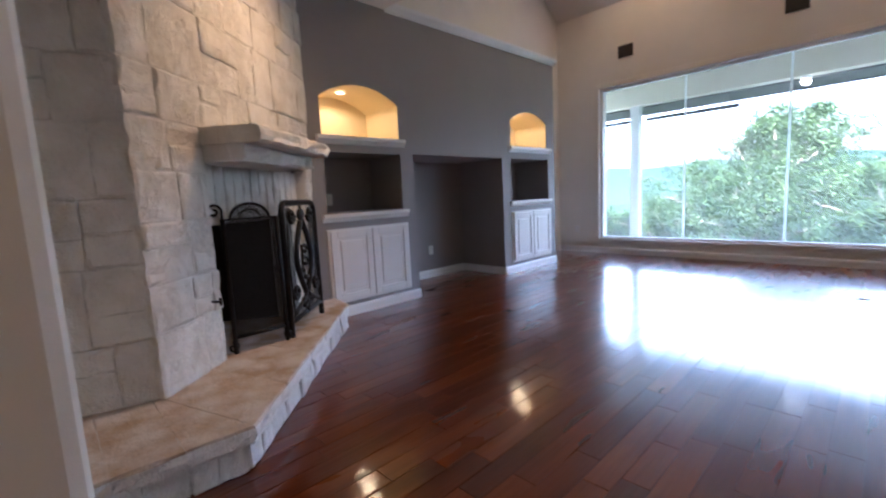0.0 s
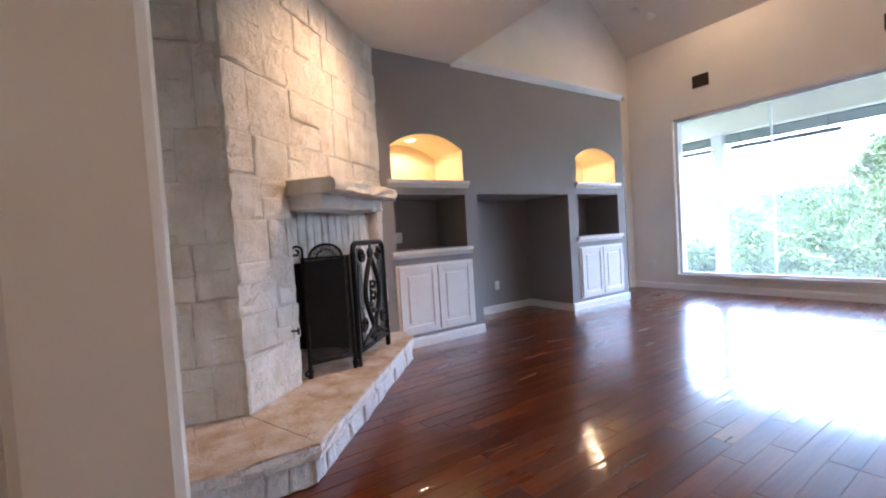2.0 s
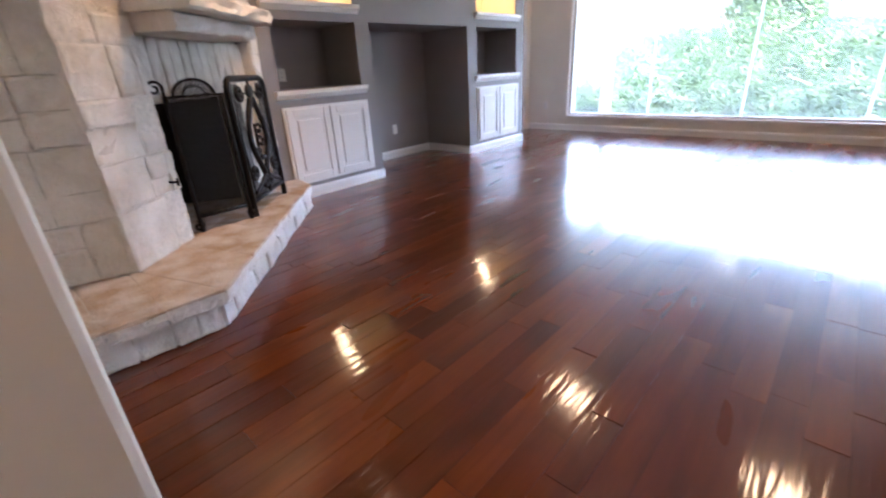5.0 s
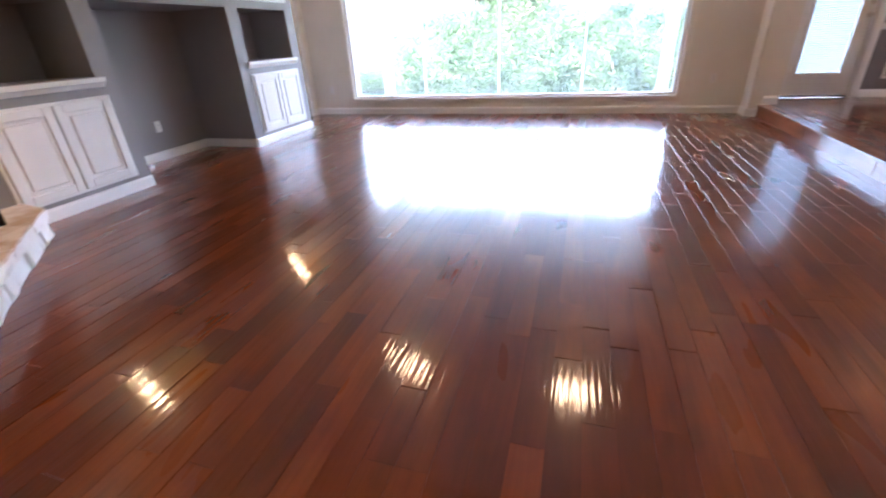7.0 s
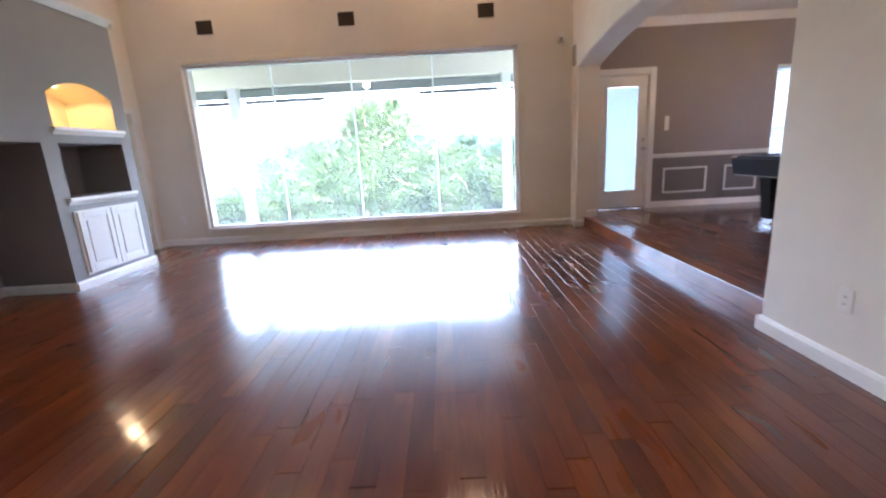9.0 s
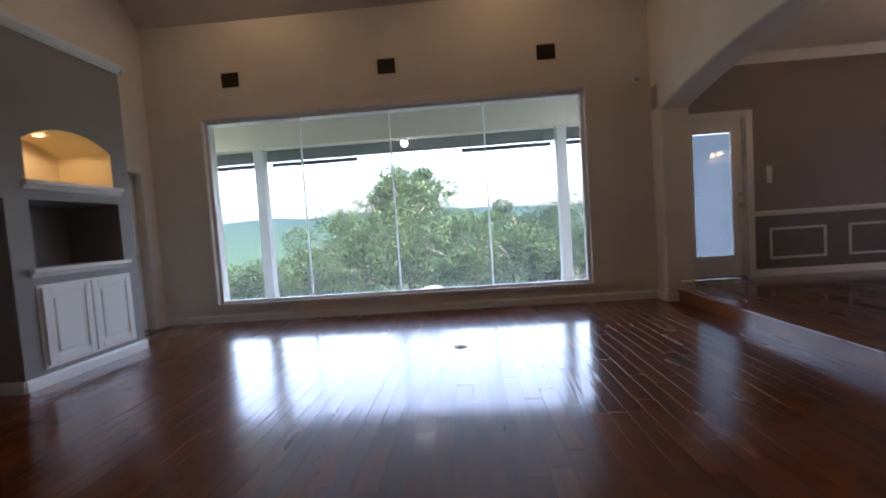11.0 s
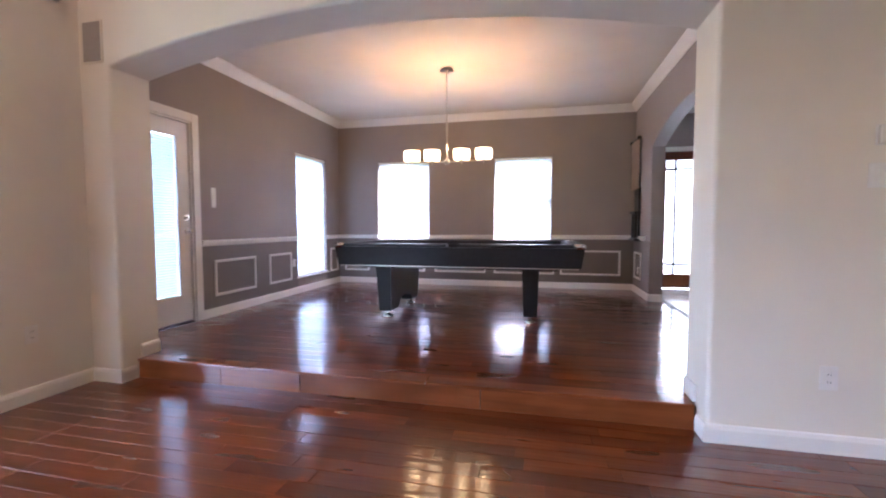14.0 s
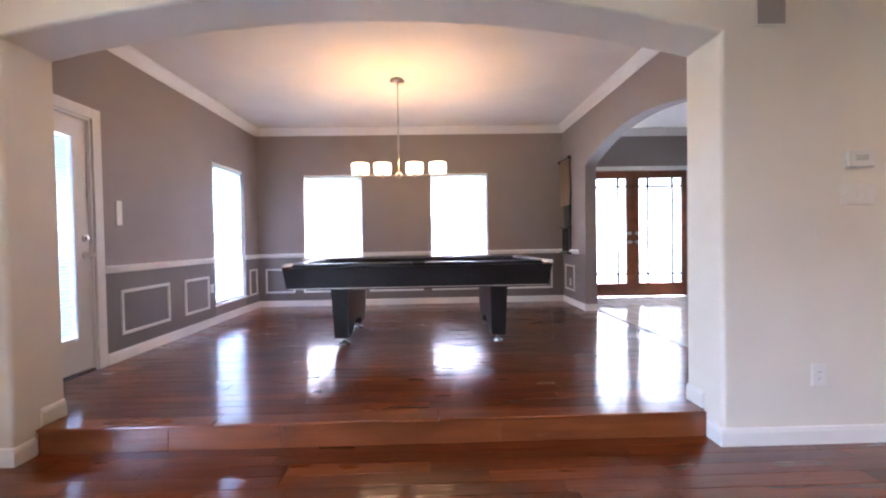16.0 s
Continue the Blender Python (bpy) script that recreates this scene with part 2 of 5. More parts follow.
M_LEAF2 = leafy("cedar_leaves", (0.018, 0.038, 0.017), (0.070, 0.118, 0.048))
M_CURTAIN = plain("beige_curtain_cloth", (0.58, 0.43, 0.34), 0.9, 0, 0.1, 80, 0.2)


def land_material():
    g = Graph("wooded_ground")
    v = g.world_coords()
    big = g.noise(v, 0.02, 6, 0.65)
    fine = g.noise(v, 0.35, 6, 0.7)
    col = g.mix(fine, (0.013, 0.028, 0.013), (0.042, 0.066, 0.032))
    col = g.mix(g.ramp(big, [(0.45, (0, 0, 0)), (0.7, (0.5, 0.5, 0.5))]), col, (0.04, 0.062, 0.050))
    # distance haze is put into the colour: far land turns darker blue-green
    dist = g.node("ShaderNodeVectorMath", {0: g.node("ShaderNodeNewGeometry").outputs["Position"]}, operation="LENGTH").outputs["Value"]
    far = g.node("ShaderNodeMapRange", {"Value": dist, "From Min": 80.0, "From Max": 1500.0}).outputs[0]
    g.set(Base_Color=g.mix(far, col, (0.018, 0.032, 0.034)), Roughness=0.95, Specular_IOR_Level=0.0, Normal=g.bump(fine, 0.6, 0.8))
    return g.mat


M_LAND = land_material()


# ---- building helpers ----
def box(bm, x0, x1, y0, y1, z0, z1, bevel=0.0, mat=0):
    r = bmesh.ops.create_cube(bm, size=1)
    m = Matrix.Translation(((x0 + x1) / 2, (y0 + y1) / 2, (z0 + z1) / 2)) @ Matrix.Diagonal((abs(x1 - x0), abs(y1 - y0), abs(z1 - z0), 1))
    bmesh.ops.transform(bm, matrix=m, verts=r["verts"])
    faces = {f for v in r["verts"] for f in v.link_faces}
    for f in faces:
        f.material_index = mat
    if bevel:
        edges = list({e for v in r["verts"] for e in v.link_edges})
        bmesh.ops.bevel(bm, geom=edges, offset=bevel, segments=2, profile=0.5, affect="EDGES")
    return bm


def cyl(bm, at, radius, depth, axis="z", seg=20, r2=None):
    rot = {"z": Matrix.Identity(4), "x": Matrix.Rotation(radians(90), 4, "Y"), "y": Matrix.Rotation(radians(-90), 4, "X")}[axis]
    bmesh.ops.create_cone(bm, cap_ends=True, segments=seg, radius1=radius, radius2=radius if r2 is None else r2, depth=depth,
                          matrix=Matrix.Translation(at) @ rot)
    return bm


def prism(bm, pts, z0, z1, mat=0):
    """Upright prism on a plan outline given anticlockwise."""
    lo = [bm.verts.new((x, y, z0)) for x, y in pts]
    hi = [bm.verts.new((x, y, z1)) for x, y in pts]
    fs = [bm.faces.new(lo[::-1]), bm.faces.new(hi)]
    n = len(pts)
    for i in range(n):
        fs.append(bm.faces.new((lo[i], lo[(i + 1) % n], hi[(i + 1) % n], hi[i])))
    for f in fs:
        f.material_index = mat
    return bm


def slab(bm, outline, a0, a1, axis, mats=(0, 0, 0)):
    """An outline of (u, z) pairs pushed through from a0 to a1 along x or y. mats: side a0, side a1, rim."""
    def at(u, z, a):
        return (a, u, z) if axis == "x" else (u, a, z)
    f0 = [bm.verts.new(at(u, z, a0)) for u, z in outline]
    f1 = [bm.verts.new(at(u, z, a1)) for u, z in outline]
    a, b = bm.faces.new(f0), bm.faces.new(f1)
    a.material_index, b.material_index = mats[0], mats[1]
    n = len(outline)
    for i in range(n):
        f = bm.faces.new((f0[i], f0[(i + 1) % n], f1[(i + 1) % n], f1[i]))
        f.material_index = mats[2]
    bmesh.ops.recalc_face_normals(bm, faces=bm.faces)
    return bm


def arch_line(u0, u1, spring, apex, n=24):
    """Points of a flat segmental arch from u0 to u1."""
    half, rise = abs(u1 - u0) / 2, apex - spring
    rad = (half * half + rise * rise) / (2 * rise)
    mid = (u0 + u1) / 2
    return [(u0 + (u1 - u0) * k / n, apex - rad + math.sqrt(max(0, rad * rad - (u0 + (u1 - u0) * k / n - mid) ** 2))) for k in range(n + 1)]


def part(name, bm, mats, parent=None, label="", smooth=False):
    """Links a bmesh, built in world metres, as one mesh object."""
    me = bpy.data.meshes.new(name)
    bm.to_mesh(me)
    bm.free()
    for m in mats if isinstance(mats, (list, tuple)) else (mats,):
        me.materials.append(m)
    if smooth:
        me.shade_smooth()
    ob = new(name, me)
    if parent is not None:
        m = Matrix.Identity(4)
        p = parent
        while p is not None:
            m = p.matrix_basis @ m
            p = p.parent
        me.transform(m.inverted())
        ob.parent = parent
    return tagged(ob, label)


def thing(name, at, label, category, group="", kind=""):
    ob = new(name)
    ob.empty_display_size = 0.1
    ob.matrix_basis = Matrix.Translation(at)
    return tagged(ob, label, category, group, kind)


def structure(name, bm, mats, label, category):
    return tagged(part(name, bm, mats), label, category, "", "structure")


def B():
    return bmesh.new()


def rod(bm, pts, r, seg=8, closed=False):
    """A bent round bar through the points."""
    pts = [Vector(p) for p in pts]
    rings = []
    n = len(pts)
    for i, p in enumerate(pts):
        a = pts[(i - 1) % n] if closed or i > 0 else p
        b = pts[(i + 1) % n] if closed or i < n - 1 else p
        d = (b - a).normalized()
        side = d.cross(Vector((0.31, 0.2, 0.93)))
        side = side.normalized() if side.length > 1e-4 else Vector((1, 0, 0))
        up = side.cross(d)
        rings.append([bm.verts.new(p + r * (math.cos(2 * math.pi * k / seg) * side + math.sin(2 * math.pi * k / seg) * up)) for k in range(seg)])
    for i in range(n if closed else n - 1):
        ra, rb = rings[i], rings[(i + 1) % n]
        for k in range(seg):
            bm.faces.new((ra[k], ra[(k + 1) % seg], rb[(k + 1) % seg], rb[k]))
    if not closed:
        bm.faces.new(rings[0][::-1])
        bm.faces.new(rings[-1])
    return bm


# ---- the plan ----
EAST, SOUTH, SOUTH2, GREY_Y, NORTH = 7.87, -2.28, -2.60, 3.66, 4.27
DIN_E, DIN_S, DIN_W, DIN_Z, DIN_C = 8.157, -6.92, 3.16, 0.15, 3.03
LOW, HIGH = 2.94, 5.00
FOY_Y, FOY_X = -7.20, 0.30

# living room walls
bm = B()
WY0, WY1, WZ0, WZ1 = -1.470, 3.520, 0.237, 2.706
box(bm, EAST, 8.15, SOUTH2, WY0, -0.3, 4.2)
box(bm, EAST, 8.15, WY1, 4.6, -0.3, 4.2)
box(bm, EAST, 8.15, WY0, WY1, -0.3, WZ0)
box(bm, EAST, 8.15, WY0, WY1, WZ1, 4.2)
structure("wall_east", bm, M_CREAM, "cream painted wall with a wide picture window", "wall")

AX0, AX1, SPRING, APEX = 3.70, 7.61, 2.31, 2.545
bm = B()
arch = arch_line(AX0, AX1, SPRING, APEX)
slab(bm, [(2.68, -0.2), (AX0, -0.2)] + arch + [(AX1, -0.2), (EAST, -0.2), (EAST, 5.2), (2.68, 5.2)], SOUTH2, SOUTH, "y", (1, 0, 0))
edges = [e for e in bm.edges if all(abs(v.co.y - SOUTH) < 1e-4 and AX0 - 1e-4 < v.co.x < AX1 + 1e-4 and v.co.z < APEX + 0.01 for v in e.verts) and max(v.co.z for v in e.verts) > 0.1]
bmesh.ops.bevel(bm, geom=edges, offset=0.022, segments=4, profile=0.5, affect="EDGES")
structure("wall_south", bm, [M_CREAM, M_TAUPE], "cream wall with a wide arched opening to the dining room", "wall")

bm = B()
DX0, DX1, DZ = 6.90, 7.66, 2.04
slab(bm, [(2.5, 2.6), (2.5, 5.2), (7.95, 5.2), (7.95, -0.2), (DX1, -0.2), (DX1, DZ), (DX0, DZ), (DX0, -0.2), (6.62, -0.2), (6.62, 2.6)], NORTH, NORTH + 0.14, "y")
structure("wall_north", bm, M_CREAM, "cream wall behind the built-in with a doorway", "wall")
bm = B()
box(bm, 6.6, 8.1, 5.6, 5.7, -0.2, 2.5)
box(bm, 6.5, 6.6, NORTH + 0.14, 5.7, -0.2, 2.5)
box(bm, 8.1, 8.2, NORTH + 0.14, 5.7, -0.2, 2.5)
box(bm, 6.5, 8.2, NORTH + 0.14, 5.7, 2.5, 2.6)
box(bm, 6.5, 8.2, NORTH + 0.14, 5.7, -0.22, 0.0)
structure("wall_closet", bm, M_GREY, "dark closed room behind the doorway", "wall")

bm = B()
box(bm, 0.685, 0.93, 0.85, 1.0, -0.2, LOW, 0.024)
structure("wall_stub", bm, M_CREAM, "narrow cream wall end with rounded corners", "wall")
bm = B()
box(bm, -2.0, 0.683, 0.885, 1.05, -0.2, LOW)
structure("wall_hall_north", bm, M_CREAM, "cream hall wall", "wall")
# unseen wall added to stop daylight leaking in beside the chimney
bm = B()
box(bm, 0.46, 0.60, 1.051, 4.4, -0.2, LOW)
box(bm, 0.60, 2.60, 4.3, 4.4, -0.2, LOW)
structure("wall_behind_chimney", bm, M_CREAM, "unseen plain cream wall added to close the chimney corner", "wall")
bm = B()
box(bm, -2.15, -2.0, SOUTH2 - 0.2, 2.0, -0.2, LOW)
structure("wall_hall_west", bm, M_CREAM, "cream hall wall", "wall")
bm = B()
box(bm, -2.0, 2.68, SOUTH2 - 0.14, SOUTH2, -0.2, 3.1)
structure("wall_hall_south", bm, M_CREAM, "cream hall wall", "wall")
bm = B()
box(bm, 3.50, 3.65, SOUTH, NORTH, LOW, 5.2)
structure("wall_above_hall", bm, M_CEIL, "cream wall over the hall ceiling edge", "wall")

# built-in grey wall with nook, shelves and niches
NI = ((2.86, 3.74, 1.69, 2.03, 2.175), (5.63, 6.50, 1.71, 2.05, 2.19))
SH = ((2.86, 3.74, 0.985, 1.545), (5.63, 6.53, 0.98, 1.55))
bm = B()
BK = NORTH - 0.04
for (a0, a1, zb, zs, za), (s0, s1, b0, b1), (c0, c1) in zip(NI, SH, ((2.55, 3.91), (5.44, 6.70))):
    box(bm, c0, s0, GREY_Y, NORTH, 0, LOW)
    box(bm, s1, c1, GREY_Y, NORTH, 0, LOW)
    box(bm, s0, s1, GREY_Y, NORTH, 0, b0)
    box(bm, s0, s1, GREY_Y, NORTH, b1, zb)
    box(bm, s0, s1, BK, NORTH, b0, b1)
    slab(bm, [(a0, LOW), (a0, zs)] + arch_line(a0, a1, zs, za, 16)[1:-1] + [(a1, zs), (a1, LOW)], GREY_Y, NORTH, "y")
    if s1 > a1:
        box(bm, a1, s1, GREY_Y, NORTH, zb, LOW)
    box(bm, a0, a1, BK, NORTH, zb, zs)
box(bm, 3.91, 5.44, GREY_Y, NORTH, 1.55, LOW)
box(bm, 3.80, 5.62, 4.44, 4.56, 0, 1.65)
box(bm, 3.80, 3.91, NORTH, 4.44, 0, 1.65)
box(bm, 5.44, 5.56, NORTH, 4.44, 0, 1.65)
box(bm, 3.80, 5.56, NORTH, 4.44, 1.55, 1.65)
structure("wall_built_in", bm, M_GREY, "grey built-in wall with a recess, shelves and lit niches", "wall")
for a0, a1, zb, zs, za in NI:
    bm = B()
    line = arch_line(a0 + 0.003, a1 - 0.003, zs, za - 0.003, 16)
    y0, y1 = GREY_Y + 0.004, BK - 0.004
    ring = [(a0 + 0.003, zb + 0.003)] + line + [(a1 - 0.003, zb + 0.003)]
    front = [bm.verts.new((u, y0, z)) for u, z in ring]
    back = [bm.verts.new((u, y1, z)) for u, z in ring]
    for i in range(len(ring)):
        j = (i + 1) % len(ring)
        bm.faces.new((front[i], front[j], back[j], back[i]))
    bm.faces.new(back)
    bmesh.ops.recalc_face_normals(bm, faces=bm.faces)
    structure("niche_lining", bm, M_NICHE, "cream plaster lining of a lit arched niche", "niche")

# dining room and entry walls
bm = B()
DDY0, DDY1, DDZ = -3.58, -2.76, 2.25
W3 = (-6.45, -5.54, 0.40, 2.275)
slab(bm, [(-7.1, -0.2), (-7.1, 3.2), (SOUTH2, 3.2), (SOUTH2, -0.2), (DDY1, -0.2), (DDY1, DDZ), (DDY0, DDZ), (DDY0, -0.2), (W3[1], -0.2), (W3[1], W3[3]), (W3[0], W3[3]), (W3[0], W3[2]), (W3[1] - 0.001, W3[2]), (W3[1] - 0.001, -0.2)], DIN_E, DIN_E + 0.2, "x")
structure("wall_dining_east", bm, M_TAUPE, "taupe dining wall with a glazed door and a window", "wall")
bm = B()
FW = ((4.41, 5.34, 0.93, 2.285), (6.46, 7.40, 0.93, 2.285))
xs = [2.9, FW[0][0], FW[0][1], FW[1][0], FW[1][1], 8.36]
for i, (a, b) in enumerate(zip(xs, xs[1:])):
    if i in (1, 3):
        box(bm, a, b, DIN_S - 0.2, DIN_S, -0.2, 0.93)
        box(bm, a, b, DIN_S - 0.2, DIN_S, 2.285, 3.2)
    else:
        box(bm, a, b, DIN_S - 0.2, DIN_S, -0.2, 3.2)
structure("wall_dining_south", bm, M_TAUPE, "taupe dining wall with two shaded windows", "wall")
bm = B()
EY0, EY1 = -5.90, -3.02
slab(bm, [(DIN_S, -0.2), (EY0, -0.2)] + arch_line(EY0, EY1, 2.20, 2.46) + [(EY1, -0.2), (SOUTH2, -0.2), (SOUTH2, 3.2), (DIN_S, 3.2)], DIN_W - 0.16, DIN_W, "x")
structure("wall_dining_west", bm, M_TAUPE, "taupe dining wall with an arched opening to the entry", "wall")
bm = B()
FX0, FX1, FZ = 0.90, 2.70, 2.33
slab(bm, [(FOY_X, -0.2), (FX0, -0.2), (FX0, FZ), (FX1, FZ), (FX1, -0.2), (3.0, -0.2), (3.0, 3.2), (FOY_X, 3.2)], FOY_Y - 0.18, FOY_Y, "y")
box(bm, FOY_X - 0.15, FOY_X, FOY_Y - 0.18, SOUTH2, -0.2, 3.2)
structure("wall_entry", bm, M_TAUPE, "taupe entry wall with wooden double doors", "wall")

# ceilings
bm = B()
box(bm, -2.15, 3.50, -2.75, NORTH + 0.1, LOW, LOW + 0.12)
structure("ceiling_low", bm, M_CEIL, "flat white plaster ceiling", "ceiling")
bm = B()
slab(bm, [(8.2, 3.68), (8.2, 3.82), (6.5, 5.17), (3.4, 5.17), (3.4, 5.05), (6.5, 5.05)], -2.7, 4.5, "y")
structure("ceiling_vault", bm, M_CEIL, "vaulted white plaster ceiling", "ceiling")
bm = B()
box(bm, 2.9, 8.4, -7.2, SOUTH2, DIN_C, DIN_C + 0.12)
structure("ceiling_dining", bm, M_CEIL, "flat white dining room ceiling", "ceiling")
bm = B()
box(bm, 0.1, 2.9, -7.4, SOUTH2 - 0.1, DIN_C, DIN_C + 0.12)
structure("ceiling_entry", bm, M_CEIL, "flat white entry ceiling", "ceiling")

# floors
bm = B()
box(bm, -2.2, EAST + 0.02, SOUTH2 - 0.2, 4.6, -0.25, -0.014)
floor = structure("floor", bm, M_SUB, "glossy dark red-brown hand-scraped hardwood floor", "floor")
bm = B()
box(bm, 2.9, DIN_E + 0.1, -7.1, -2.425, -0.25, DIN_Z - 0.021)
floor_d = structure("floor_dining", bm, M_SUB, "raised glossy hand-scraped hardwood dining floor", "floor")
bm = B()
box(bm, 0.2, 2.9, -7.4, SOUTH2 - 0.14, -0.25, DIN_Z - 0.006)
floor_e = structure("floor_entry", bm, M_SUB, "tiled entry floor with the doors' glare in its pale colour", "floor")


# ---- trim ----
def profile_run(bm, p0, p1, prof, out):
    """A moulding: profile of (outward, up) pairs swept from p0 to p1; out is the outward direction."""
    p0, p1, out = Vector(p0), Vector(p1), Vector((*out, 0))
    a = [bm.verts.new(p0 + out * o + Vector((0, 0, h))) for o, h in prof]
    b = [bm.verts.new(p1 + out * o + Vector((0, 0, h))) for o, h in prof]
    n = len(prof)
    for i in range(n):
        bm.faces.new((a[i], a[(i + 1) % n], b[(i + 1) % n], b[i]))
    bm.faces.new(a)
    bm.faces.new(b[::-1])
    bmesh.ops.recalc_face_normals(bm, faces=bm.faces)


BASE = [(0.0, 0.0), (0.017, 0.0), (0.017, 0.075), (0.010, 0.095), (0.0, 0.10)]
CROWN = [(0.0, 0.0), (0.012, 0.0), (0.022, 0.025), (0.075, 0.085), (0.085, 0.095), (0.085, 0.115), (0.0, 0.115)]
RAIL = [(0.0, 0.0), (0.012, 0.004), (0.022, 0.03), (0.028, 0.055), (0.016, 0.065), (0.0, 0.068)]
LEDGE = [(0.0, 0.0), (0.008, 0.0), (0.03, 0.035), (0.045, 0.04), (0.045, 0.075), (0.0, 0.075)]


def trim(name, label, category, prof, runs, mat=None):
    for p0, p1, out in runs:
        bm = B()
        profile_run(bm, p0, p1, prof, out)
        structure(name, bm, mat or M_WHITE, label, category)


trim("baseboard", "white painted baseboard along the wall", "baseboard", BASE, [
    ((EAST, SOUTH, 0), (EAST, NORTH, 0), (-1, 0)),
    ((2.68, SOUTH, 0), (AX0 + 0.0, SOUTH, 0), (0, 1)),
    ((AX1, SOUTH, 0), (EAST - 0.018, SOUTH, 0), (0, 1)),
    ((AX1, -2.40, 0), (AX1, SOUTH + 0.017, 0), (-1, 0)),
    ((AX0, -2.40, 0), (AX0, SOUTH + 0.017, 0), (1, 0)),
    ((2.68, SOUTH2, 0), (2.68, SOUTH + 0.017, 0), (-1, 0)),
    ((2.84, GREY_Y, 0), (3.91, GREY_Y, 0), (0, -1)),
    ((5.44, GREY_Y, 0), (6.70, GREY_Y, 0), (0, -1)),
    ((6.70, GREY_Y - 0.017, 0), (6.70, NORTH, 0), (1, 0)),
    ((3.91, 4.44, 0), (5.44, 4.44, 0), (0, -1)),
    ((3.91, GREY_Y, 0), (3.91, 4.423, 0), (1, 0)),
    ((5.44, GREY_Y, 0), (5.44, 4.423, 0), (-1, 0)),
    ((7.755, NORTH, 0), (EAST - 0.018, NORTH, 0), (0, -1)),
    ((0.70, 0.85, 0), (0.91, 0.85, 0), (0, -1)),
    ((0.93, 0.87, 0), (0.93, 0.98, 0), (1, 0)),
    ((AX1, SOUTH2, DIN_Z), (AX1, -2.44, DIN_Z), (-1, 0)),
    ((AX0, SOUTH2, DIN_Z), (AX0, -2.44, DIN_Z), (1, 0)),
    ((DIN_E, DIN_S, DIN_Z), (DIN_E, -3.675, DIN_Z), (-1, 0)),
    ((DIN_W, DIN_S, DIN_Z), (DIN_E - 0.018, DIN_S, DIN_Z), (0, 1)),
    ((DIN_W, DIN_S + 0.018, DIN_Z), (DIN_W, EY0, DIN_Z), (1, 0)),
    ((DIN_W - 0.16, EY0, DIN_Z), (DIN_W + 0.017, EY0, DIN_Z), (0, 1)),
    ((DIN_W, EY1, DIN_Z), (DIN_W, SOUTH2, DIN_Z), (1, 0)),
    ((DIN_W - 0.16, EY1, DIN_Z), (DIN_W + 0.017, EY1, DIN_Z), (0, -1)),
    ((2.79, FOY_Y, DIN_Z), (3.0, FOY_Y, DIN_Z), (0, 1)),
])
trim("crown_moulding", "white crown moulding under the ceiling", "crown moulding", CROWN, [
    ((DIN_E, DIN_S, 2.914), (DIN_E, SOUTH2, 2.914), (-1, 0)),
    ((DIN_W, DIN_S, 2.914), (DIN_E, DIN_S, 2.914), (0, 1)),
    ((DIN_W, DIN_S, 2.914), (DIN_W, SOUTH2, 2.914), (1, 0)),
    ((DIN_W, SOUTH2, 2.914), (DIN_E, SOUTH2, 2.914), (0, -1)),
    ((FOY_X, FOY_Y, 2.914), (3.0, FOY_Y, 2.914), (0, 1)),
])
trim("ledge_moulding", "white crown trim along the top of the built-in", "crown moulding",
     [(0, 0), (0.012, 0), (0.02, 0.02), (0.055, 0.055), (0.062, 0.075), (0.062, 0.085), (0, 0.085)], [
    ((3.65, GREY_Y, 2.915), (6.70, GREY_Y, 2.915), (0, -1)),
    ((6.70, GREY_Y - 0.06, 2.915), (6.70, NORTH, 2.915), (1, 0)),
])
trim("shelf_ledge", "white moulded ledge under the built-in opening", "ledge", LEDGE, [
    ((2.80, GREY_Y, 1.615), (3.79, GREY_Y, 1.615), (0, -1)),
    ((2.80, GREY_Y, 0.905), (3.79, GREY_Y, 0.905), (0, -1)),
    ((5.59, GREY_Y, 1.635), (6.575, GREY_Y, 1.635), (0, -1)),
    ((5.575, GREY_Y, 0.905), (6.575, GREY_Y, 0.905), (0, -1)),
])
trim("chair_rail", "white chair rail around the dining room", "chair rail", RAIL, [
    ((DIN_E, DIN_S, 0.945), (DIN_E, W3[0] - 0.0, 0.945), (-1, 0)),
    ((DIN_E, W3[1], 0.945), (DIN_E, -3.675, 0.945), (-1, 0)),
    ((DIN_W, DIN_S, 0.945), (FW[0][0], DIN_S, 0.945), (0, 1)),
    ((FW[0][1], DIN_S, 0.945), (FW[1][0], DIN_S, 0.945), (0, 1)),
    ((FW[1][1], DIN_S, 0.945), (DIN_E, DIN_S, 0.945), (0, 1)),
    ((DIN_W, DIN_S, 0.945), (DIN_W, -6.18, 0.945), (1, 0)),
])
# darker wainscot paint below the rail
for args in ((DIN_E - 0.004, DIN_E, W3[1], -3.675), (DIN_E - 0.004, DIN_E, DIN_S, W3[0])):
    bm = B()
    box(bm, *args, DIN_Z + 0.05, 0.95)
    structure("wainscot", bm, M_TAUPE_LOW, "darker taupe painted wall below the chair rail", "wainscot")
bm = B()
box(bm, DIN_W + 0.005, FW[0][0], DIN_S, DIN_S + 0.004, DIN_Z + 0.05, 0.95)
box(bm, FW[0][0], FW[0][1], DIN_S, DIN_S + 0.004, DIN_Z + 0.05, 0.925)
box(bm, FW[0][1], FW[1][0], DIN_S, DIN_S + 0.004, DIN_Z + 0.05, 0.95)
box(bm, FW[1][0], FW[1][1], DIN_S, DIN_S + 0.004, DIN_Z + 0.05, 0.925)
box(bm, FW[1][1], DIN_E - 0.005, DIN_S, DIN_S + 0.004, DIN_Z + 0.05, 0.95)
